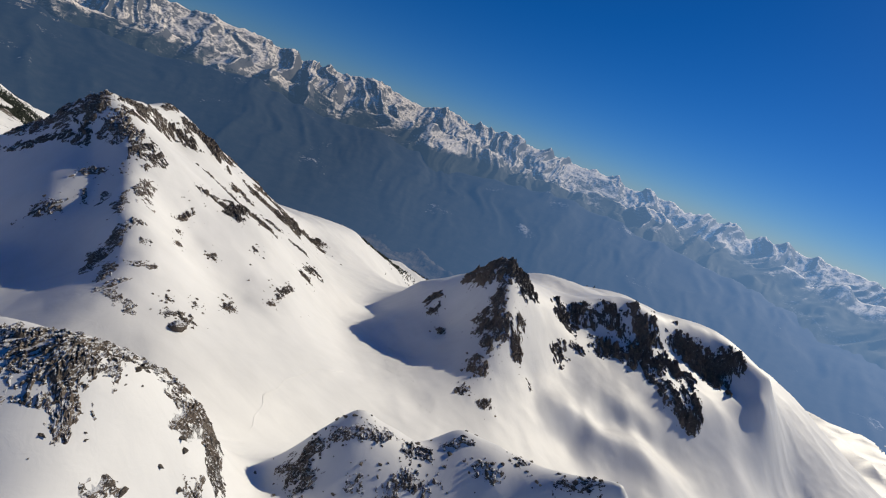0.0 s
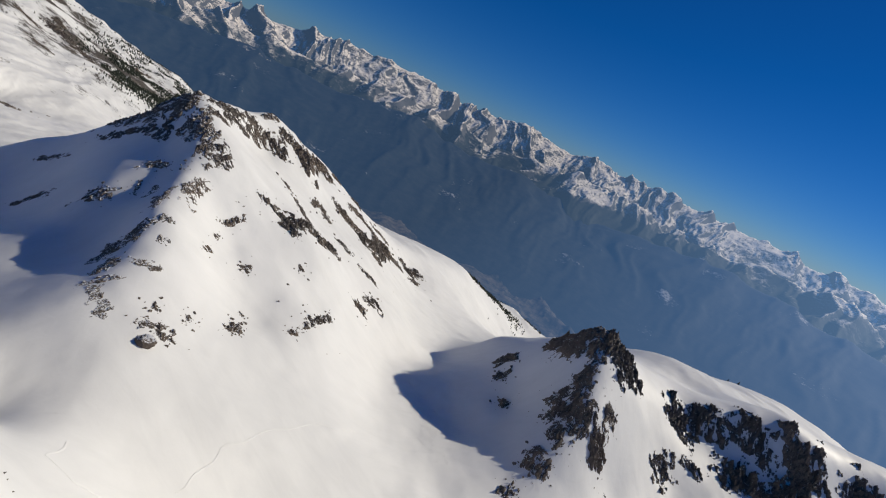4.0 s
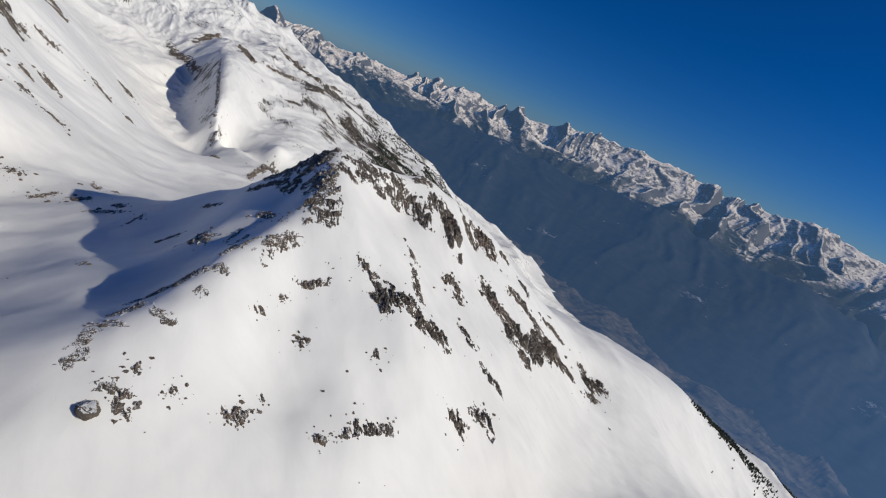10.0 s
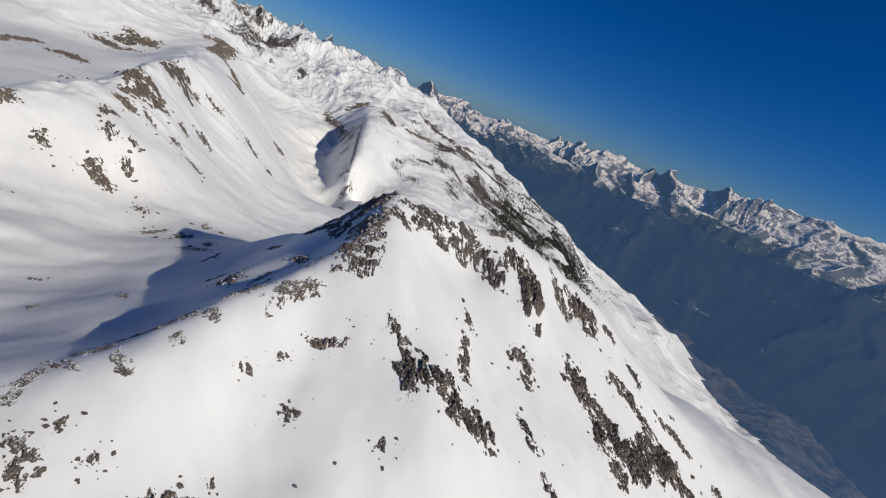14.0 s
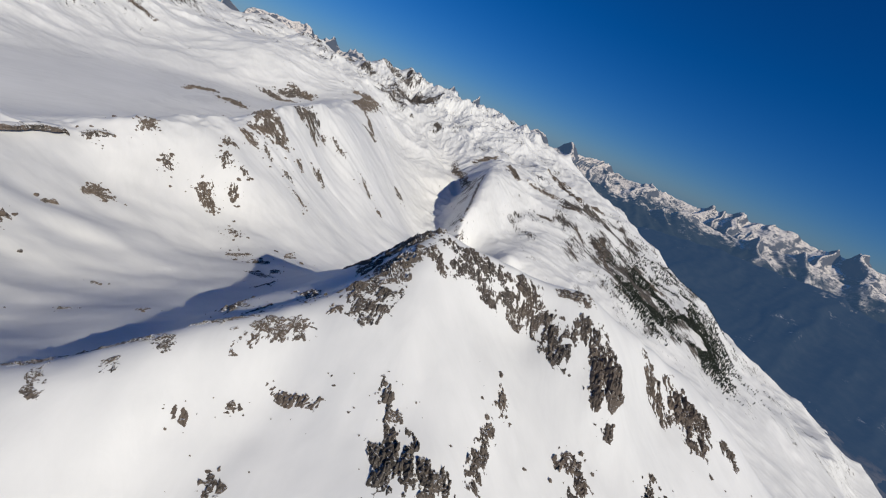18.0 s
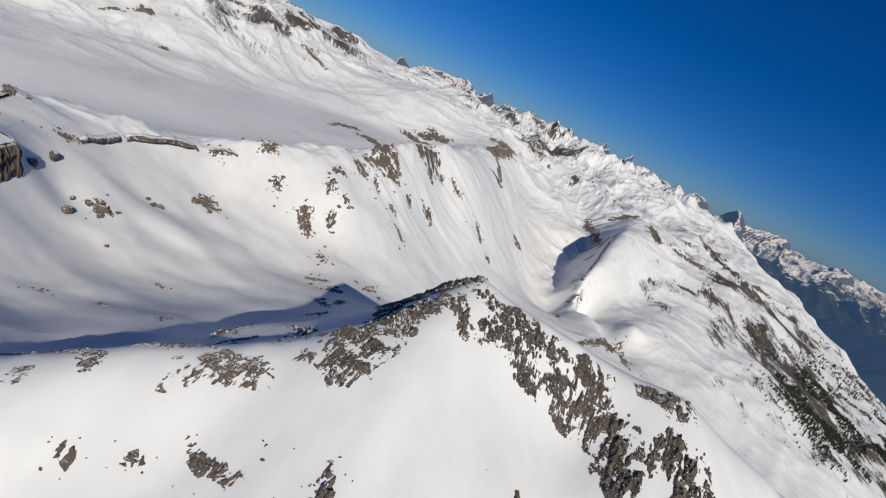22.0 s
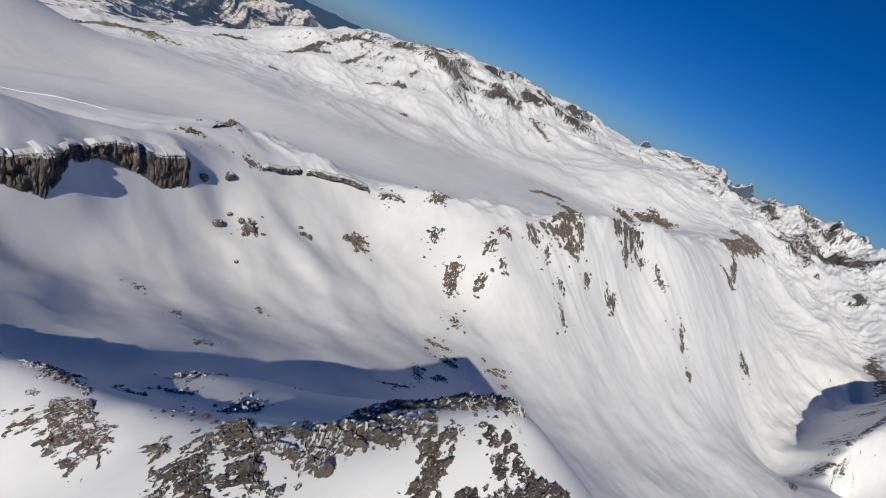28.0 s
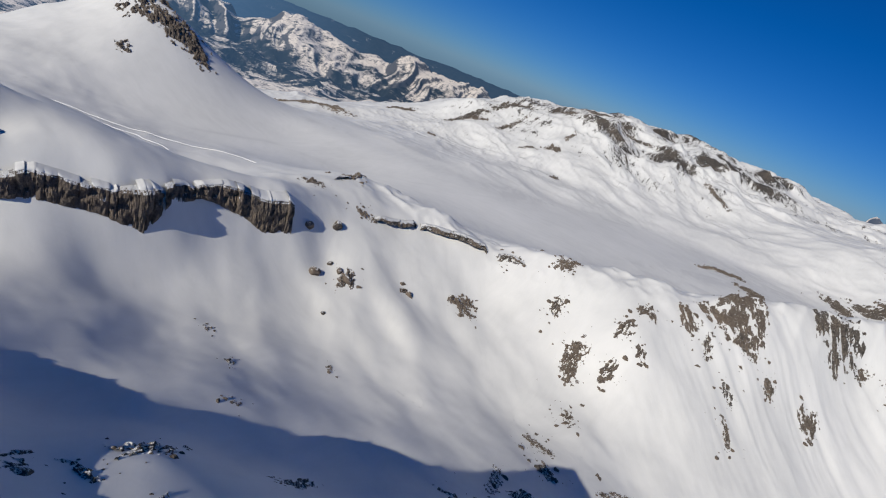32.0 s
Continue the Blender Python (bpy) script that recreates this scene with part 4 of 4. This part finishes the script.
def crag_plan(x, y, length, width, turn, k, fall, solid, cell):
    """Plan places of one outcrop's mesh, and how far it stands out at each; fall: bearing of the slope."""
    nu, nv = int(np.clip(length / cell, 12, 150)), int(np.clip(1.7 * width / cell, 10, 100))
    a, b = np.meshgrid(np.linspace(-1.12, 1.12, nu), np.linspace(-1.15, 1.15, nv))
    ca, sa = math.cos(radians(turn)), math.sin(radians(turn))
    px, py = a * length * 0.62, b * width * 0.95
    bend = 0.3 * width * np.sin(a * 2.4 + k) + 0.12 * width * np.sin(a * 5.7 + 2 * k)
    wx, wy = x + px * ca - (py + bend) * sa, y + px * sa + (py + bend) * ca
    # ragged outline
    a = a + 0.34 * fbm(wx, wy, 0.3 * width + 1.2, 3, 20 + k % 9, gain=0.6)
    b = b + 0.55 * fbm(wx, wy, 0.35 * width + 1.0, 4, 30 + k % 9, gain=0.65)
    form_ = np.clip(1 - np.abs(a) ** 2.4, 0, 1) * np.clip(1 - b * b, 0, 1)
    # ribs and snow runnels down the slope
    cf, sf = math.cos(fall), math.sin(fall)
    down, side = (wx * cf + wy * sf) * 0.3, wy * cf - wx * sf
    size = min(2.0, max(0.7, width * 0.24)) if cell > 0.2 else min(1.15, max(0.55, width * 0.22))
    ribs = fbm(side, down, size, 4, 40 + k % 7, ridged=True, gain=0.66)
    patch = fbm(side, down * 1.6, size * 1.5, 3, 60 + k % 5, gain=0.6)
    grain = fbm(wx, wy, 4 * cell, 3, 80 + k % 5, ridged=True, gain=0.7)
    return nu, nv, wx, wy, form_**0.6 * (solid + (0.40 if width < 7 else 0.30) + 0.78 * ribs + 1.2 * patch + 0.62 * grain) - 0.42


plans, total = [], 0
middles = np.array([r[:2] for rows, _, _ in CRAG_SETS for r in rows])
mx, my = middles.T
fall = np.arctan2(lie(mx, my - 4) - lie(mx, my + 4), lie(mx - 4, my) - lie(mx + 4, my))
NEAR_SETS = (PEAK_WEST, PEAK_SPUR, PEAK_LOW, RIDGE_A, RIDGE_B)
for rows, owner, lift in CRAG_SETS:
    cell = 0.15 if any(rows is r for r in NEAR_SETS) else 0.24
    for x, y, length, width, turn in rows:
        k = len(plans)
        nu, nv, wx, wy, up = crag_plan(x, y, length, width, turn, k, fall[k], 0.28 if rows is PLATEAU or rows is SECOND else -0.20 if rows is PEAK_BACK or rows is FIN else 0.04 if owner == "mountain_peak" else -0.10 if owner == "rocky_ridge" or owner == "mountain_slope" and width > 5 else 0.0, cell)
        tall = lift * min(1.25, 0.30 + 0.10 * width) * (0.8 if cell < 0.2 else 1)
        plans.append((owner, nu, nv, wx.ravel(), wy.ravel(), (up * tall).ravel(), total, DUSTED if rows is RIDGE_A or rows is RIDGE_B or rows is PEAK_SHADE else CRAG))
        total += nu * nv
ax, ay = np.concatenate([p[3] for p in plans]), np.concatenate([p[4] for p in plans])
az = ground_height(ax, ay)[0] + np.maximum(np.concatenate([p[5] for p in plans]), -0.8)
ax = ax + 0.18 * fbm(ax * 1.0, az, 1.3, 2, 71)
ay = ay + 0.18 * fbm(ay * 1.0, az, 1.3, 2, 72)
for k, (owner, nu, nv, wx, wy, up, at, mat) in enumerate(plans):
    n = nu * nv
    v = np.stack([ax[at:at + n], ay[at:at + n], az[at:at + n]], 1)
    i, j = np.meshgrid(np.arange(nv - 1), np.arange(nu - 1), indexing="ij")
    c = (i * nu + j).ravel()
    q = np.stack([c, c + 1, c + nu + 1, c + nu], 1)
    me = bpy.data.meshes.new("rock_outcrop")
    me.from_pydata(v.tolist(), [], q.tolist())
    me.materials.append(mat)
    ob = new("rock_outcrop", me)
    ob.parent = MOUNTAIN[owner]


def stones(owner, rows, count, seed):
    """Small stones strewn about the outcrops of one mountain."""
    rng = np.random.RandomState(seed)
    pick = rng.randint(0, len(rows), count)
    r = np.array(rows)[pick]
    x = r[:, 0] + rng.normal(0, 1, count) * (1.2 + r[:, 2] * 0.38)
    y = r[:, 1] + rng.normal(0, 1, count) * (1.2 + r[:, 2] * 0.38)
    z = ground_height(x, y)[0]
    s = 0.14 + 0.55 * rng.rand(count) ** 3 * np.clip(np.hypot(x + 60, y - 150) / 110, 0.7, 2.2)
    ring = [(math.cos(t), math.sin(t)) for t in np.arange(6) * math.pi / 3]
    base = np.array([(cx, cy, -0.4) for cx, cy in ring] + [(0.7 * cx, 0.7 * cy, 0.45) for cx, cy in ring] + [(0, 0, 0.65)])
    fs = [(i, (i + 1) % 6, 6 + (i + 1) % 6, 6 + i) for i in range(6)] + [(6 + i, 6 + (i + 1) % 6, 12) for i in range(6)]
    jit = 1 + 0.45 * rng.normal(0, 1, (count, 13, 3)).clip(-1.5, 1.5)
    wide = rng.uniform(0.7, 1.7, (count, 1, 3)) * (1, 1, 0.8)
    v = base[None] * jit * wide * s[:, None, None] + np.stack([x, y, z], 1)[:, None]
    faces = [tuple(13 * n + i for i in f) for n in range(count) for f in fs]
    me = bpy.data.meshes.new("scree")
    me.from_pydata(v.reshape(-1, 3).tolist(), [], faces)
    me.materials.append(STONE)
    ob = tagged(new("scree", me), "small dark stones poking through the snow", kind="stuff")
    ob.parent = MOUNTAIN[owner]


stones("mountain_peak", PEAK_FACE + PEAK_LOW + PEAK_SOUTH, 420, 1)
stones("mountain_slope", LEDGE + HEADWALL + HEADWALL_EAST, 900, 2)
stones("mountain_peak.001", SECOND, 260, 3)
stones("snow_hollow", HOLLOW, 200, 4)
stones("rocky_ridge", RIDGE_A, 90, 5)
stones("rocky_ridge.001", RIDGE_B, 220, 6)


# ---- boulders below the cliff and on the foot of the peak ----
def boulder(x, y, long, wide, high, turn, seed, label):
    """One weathered block, sunk a third into the snow, with flat broken sides."""
    bm = bmesh.new()
    bmesh.ops.create_icosphere(bm, subdivisions=4, radius=1.0)
    rng = random.Random(seed)
    planes = [(Vector((rng.uniform(-1, 1), rng.uniform(-1, 1), rng.uniform(-0.5, 0.9))).normalized(), rng.uniform(0.62, 0.9)) for _ in range(11)]
    for v in bm.verts:
        p = v.co.copy()
        for n, d in planes:
            over = p.dot(n) - d
            if over > 0:
                p -= n * over * 0.92
        p += v.co * 0.10 * noise.fractal(v.co * 2.6 + Vector((seed, 0, 0)), 0.8, 2.1, 4)
        v.co = p
    z = float(ground_height(np.array([x]), np.array([y]))[0][0])
    bm.transform(pose(0, 0, 0, rz=turn) @ Matrix.Diagonal((long, wide, high, 1)))
    me = bpy.data.meshes.new("boulder")
    bm.to_mesh(me)
    bm.free()
    me.materials.append(CRAG)
    ob = tagged(new("boulder", me), label, "boulder", "boulders on the snow slope")
    ob.location = (x, y, z + 0.18 * high)


for k, (x, y, long, wide, high, turn) in enumerate([
    (-175.9, 25.3, 2.4, 1.9, 2.2, 20), (-190.1, 14.2, 3.6, 2.4, 2.6, 60), (-182.4, 40.0, 2.9, 2.2, 2.4, 10), (-197.4, 38.7, 4.0, 1.9, 2.2, 136), (-194.0, 35.0, 2.2, 1.7, 1.8, 80),
    (-189.2, 31.5, 1.5, 1.2, 1.2, 30), (-188.6, 58.8, 1.1, 0.9, 0.9, 0), (-230.9, 33.9, 2.2, 1.7, 1.9, 140),
]):
    boulder(x, y, long, wide, high, turn, 30 + k, "weathered brown boulder half buried in the snow slope" if long > 2 else "small grey-brown boulder sticking out of the snow")
boulder(-72.8, 132.6, 3.0, 2.4, 2.1, 40, 51, "large flat-faced brown boulder at the foot of the peak")


# ---- the low cliff under the edge of the ice ----
def cliff(owner, stations, seed, high=0.0):
    """A broken rock step: upright blocks side by side under a soft cap of snow. stations: foot x, y, brow x, y along it."""
    p = np.array(stations, float)
    run = np.concatenate([[0], np.cumsum(np.hypot(*np.diff(p[:, :2], axis=0).T))])
    rng = np.random.RandomState(seed)
    cuts = [0.0]
    while cuts[-1] < run[-1] - 1.5:
        cuts.append(cuts[-1] + rng.uniform(1.6, 6.5))
    cuts[-1] = run[-1]

    def strip(name, mat, s0, s1, profile, bulge, grain, lift=0.0):
        n = max(6, int((s1 - s0) / 0.22))
        s = np.linspace(s0, s1, n)
        q = np.stack([np.interp(s, run, p[:, c]) for c in range(4)], 1)
        foot, brow = ground_height(q[:, 0], q[:, 1])[0], ground_height(q[:, 2], q[:, 3])[0]
        taper = np.clip(np.minimum(s - run[0], run[-1] - s) / 3.0, 0.15, 1)
        rows = []
        for j, (along, high) in enumerate(profile):
            x, y = q[:, 0] + (q[:, 2] - q[:, 0]) * along, q[:, 1] + (q[:, 3] - q[:, 1]) * along
            z = foot + (brow - foot) * high + lift * taper
            if along > 1.2:
                z = np.minimum(z, ground_height(x, y)[0] + (0.15 if along < 1.6 else -0.4))
            out = bulge * np.sin(np.pi * np.linspace(0, 1, n)) ** 0.4 + grain * (1.6 * np.round(1.5 * fbm(s * 1.0, z * 1.3 + seed, 3.6, 2, seed + 9)) / 1.5 + 0.7 * fbm(s * 1.0, z * 0.8, 1.7, 4, seed + 3, ridged=True))
            fx, fy = q[:, 0] - q[:, 2], q[:, 1] - q[:, 3]
            ln = np.hypot(fx, fy)
            fade = 1.0 if 0 < high < 1.15 and along < 1.0 else 0.2
            rows.append(np.stack([x + fx / ln * out * fade, y + fy / ln * out * fade, z + 0.2 * grain * fbm(s, s * 0, 1.2, 3, seed)], 1))
        v = np.concatenate(rows)
        f = [(r * n + c, r * n + c + 1, (r + 1) * n + c + 1, (r + 1) * n + c) for r in range(len(profile) - 1) for c in range(n - 1)]
        me = bpy.data.meshes.new(name)
        me.from_pydata(v.tolist(), [], f)
        me.materials.append(mat)
        if mat is not CRAG:
            me.polygons.foreach_set("use_smooth", np.ones(len(f), bool))
        new(name, me).parent = MOUNTAIN[owner]

    face = [(-0.12, -0.3), (-0.05, 0.02), (-0.02, 0.18), (0.02, 0.34), (0.05, 0.5), (0.09, 0.66), (0.13, 0.82), (0.2, 0.97), (0.45, 1.04), (1.0, 1.06), (1.5, 0.9)]
    for s0, s1 in zip(cuts[:-1], cuts[1:]):
        up = high + rng.uniform(-0.7, 0.3)
        out = rng.uniform(-0.5, 1.2)
        strip("rock_block", CRAG, s0 - 0.1, s1 + 0.1, face, out, 0.5, up)
        if rng.rand() < 0.85:
            strip("snow_cap", SNOW_PLAIN, s0 - 0.15, s1 + 0.15, [(0.34, 0.98), (0.26 + 0.1 * rng.rand(), 1.03), (0.38, 1.09), (0.6, 1.13), (1.0, 1.15), (1.4, 1.14), (2.4, 1.1)], 0.6 * out, 0.12, up)


cliff("mountain_slope", [(-84, 86.5, -82, 82), (-90.2, 83.5, -88.6, 80.2), (-96.3, 80, -94.4, 75.9), (-106.9, 75, -105.4, 71.9), (-113.6, 72.5, -112.1, 69.6), (-121.5, 69, -118.5, 64), (-125, 63.5, -122.5, 61)], 21, 1.2)
cliff("mountain_slope", [(-125.5, 62.5, -123.5, 59.5), (-129, 57, -127, 54), (-132.5, 52, -131, 49.5)], 27, 0.3)
cliff("mountain_slope", [(-132, 52, -130.5, 49.5), (-137, 48.5, -135, 45), (-143, 45, -140.8, 40), (-150, 42, -148, 36), (-157.5, 40, -155.5, 32.5), (-163, 36.5, -161, 29), (-168.5, 33.5, -166, 26)], 22, 1.6)
cliff("mountain_slope", [(-209.5, -0.9, -209.8, -3.5), (-219.7, -2.5, -220.7, -6.6), (-228, -6.5, -228, -10.2), (-236.4, -10.4, -236, -14)], 23, 2.3)
cliff("mountain_slope", [(-239, -10.6, -239, -14.2), (-246, -10, -246.2, -13.7), (-256.4, -9.1, -256.6, -13.5), (-265.8, -7.4, -267, -11.8), (-275, -4.9, -277, -11), (-281.5, -3.9, -282.5, -6)], 24, 2.6)
cliff("mountain_slope", [(-288.1, -2.2, -289, -4.2), (-294.2, 0.3, -295, -2.2), (-301.8, 6.6, -302.5, 4.6)], 25, 0.8)
cliff("mountain_slope", [(-186, -23.5, -187, -26), (-190, -27, -191, -29.5), (-196, -32, -197.5, -34.5)], 26, 1.6)

# ---- ski tracks on the ice ----
# base colour lighter than the snow around, standing in for sun on the rims
TRACK_SNOW, _nt, _b = material("lightened_track_snow")
_b.inputs["Base Color"].default_value = (0.93, 0.93, 0.93, 1)
_b.inputs["Roughness"].default_value = 0.4


def ski_track(owner, wide, mat, *places):
    """A pair of pressed grooves with a raised rim, along a line of places."""
    p = np.array(places, float)
    at = np.linspace(0, len(p) - 1, 90)
    x = np.interp(at, np.arange(len(p)), p[:, 0]) + 0.5 * np.sin(at * 5)
    y = np.interp(at, np.arange(len(p)), p[:, 1]) + 0.4 * np.cos(at * 4)
    dx, dy = np.gradient(x), np.gradient(y)
    n = np.hypot(dx, dy)
    rows = []
    for off, up in ((-wide, -0.1), (-0.6 * wide, 0.12), (-0.2 * wide, 0.04), (0.2 * wide, 0.04), (0.6 * wide, 0.12), (wide, -0.1)):
        px, py = x - dy / n * off, y + dx / n * off
        rows.append(np.stack([px, py, ground_height(px, py)[0] + (up + 0.16) * wide / 0.55], 1))
    v = np.concatenate(rows)
    m = len(at)
    f = [(r * m + k, r * m + k + 1, (r + 1) * m + k + 1, (r + 1) * m + k) for r in range(5) for k in range(m - 1)]
    me = bpy.data.meshes.new("ski_track")
    me.from_pydata(v.tolist(), [], f)
    me.materials.append(mat)
    ob = tagged(new("ski_track", me), "thin bright ski track pressed into the snow")
    ob.parent = MOUNTAIN[owner]


ski_track("glacier", 0.5, TRACK_SNOW, (-20, -98), (-50, -92), (-80, -84), (-100, -76), (-119, -72), (-134, -70), (-143, -58))
ski_track("glacier", 0.5, TRACK_SNOW, (-20, -90), (-50, -80), (-75, -66), (-90, -52), (-102, -40))
ski_track("glacier", 0.4, TRACK_SNOW, (-30, -60), (-60, -46), (-84, -30), (-106, -22), (-122, -22))
ski_track("snow_basin", 0.2, SNOW_PLAIN, (-37, 120), (-38, 128), (-40, 136), (-39, 146), (-36, 160), (-31, 172), (-22, 186))
ski_track("snow_basin", 0.2, SNOW_PLAIN, (-55, 104), (-50, 98), (-44, 100), (-40, 108), (-36, 116))

# ---- woods on the lower slopes ----
def wood(name, label, spots, count, seed):
    """Far conifers, each a ragged three-tiered cone on a stem; too many to count."""
    rng = np.random.RandomState(seed)
    pick = rng.randint(0, len(spots), count)
    sp = np.array(spots, float)[pick]
    x = sp[:, 0] + rng.normal(0, 1, count) * sp[:, 2]
    y = sp[:, 1] + rng.normal(0, 1, count) * sp[:, 3]
    keep = fbm(x, y, 45, 3, seed) > -0.15
    x, y = x[keep], y[keep]
    z = ground_height(x, y)[0]
    n = len(x)
    h = rng.uniform(2.6, 5.2, n)
    tiers = [(0.12, 0.26, 0.55), (0.36, 0.20, 0.78), (0.60, 0.13, 1.0)]
    v, f = [], []
    for lo, r, hi in tiers:
        ang = np.arange(5) * 2 * math.pi / 5
        ring = np.stack([np.cos(ang), np.sin(ang), 0 * ang], 1) * r
        piece = np.concatenate([ring + (0, 0, lo), [(0, 0, hi)]])
        at = len(v)
        v.extend(piece.tolist())
        f.extend([(at + i, at + (i + 1) % 5, at + 5) for i in range(5)])
    v = np.array(v)
    jit = 1 + 0.25 * rng.normal(0, 1, (n, len(v), 3)).clip(-1.5, 1.5) * (1, 1, 0.3)
    allv = v[None] * jit * h[:, None, None] + np.stack([x, y, z - 0.3], 1)[:, None]
    faces = [tuple(len(v) * k + i for i in t) for k in range(n) for t in f]
    me = bpy.data.meshes.new(name)
    me.from_pydata(allv.reshape(-1, 3).tolist(), [], faces)
    me.materials.append(NEEDLES)
    tagged(new(name, me), label, "forest", kind="stuff")


wood("forest", "dark conifer forest on the lower end of the ridge", [(-115, 860, 18, 40), (-95, 930, 22, 45), (-70, 1000, 30, 50), (-20, 1000, 60, 60), (-130, 790, 6, 30)], 2600, 5)
wood("forest", "dark conifer forest at the foot of the snowy mountainside", [(-930, 800, 60, 60), (-860, 760, 50, 40), (-980, 900, 70, 60), (-800, 700, 40, 40), (-1000, 700, 60, 60), (-850, 800, 40, 40), (-880, 650, 40, 30), (-820, 610, 35, 35), (-850, 690, 40, 30), (-765, 725, 30, 20), (-745, 750, 25, 25), (-800, 700, 30, 25), (-775, 715, 35, 30), (-760, 735, 30, 25), (-800, 600, 40, 40), (-765, 575, 30, 30), (-735, 600, 28, 30), (-720, 640, 25, 30)], 11000, 6)
wood("forest", "dark band of conifers below the plateau", [(120, 700, 60, 25), (230, 680, 60, 25), (330, 640, 60, 30), (60, 760, 50, 40)], 2000, 7)
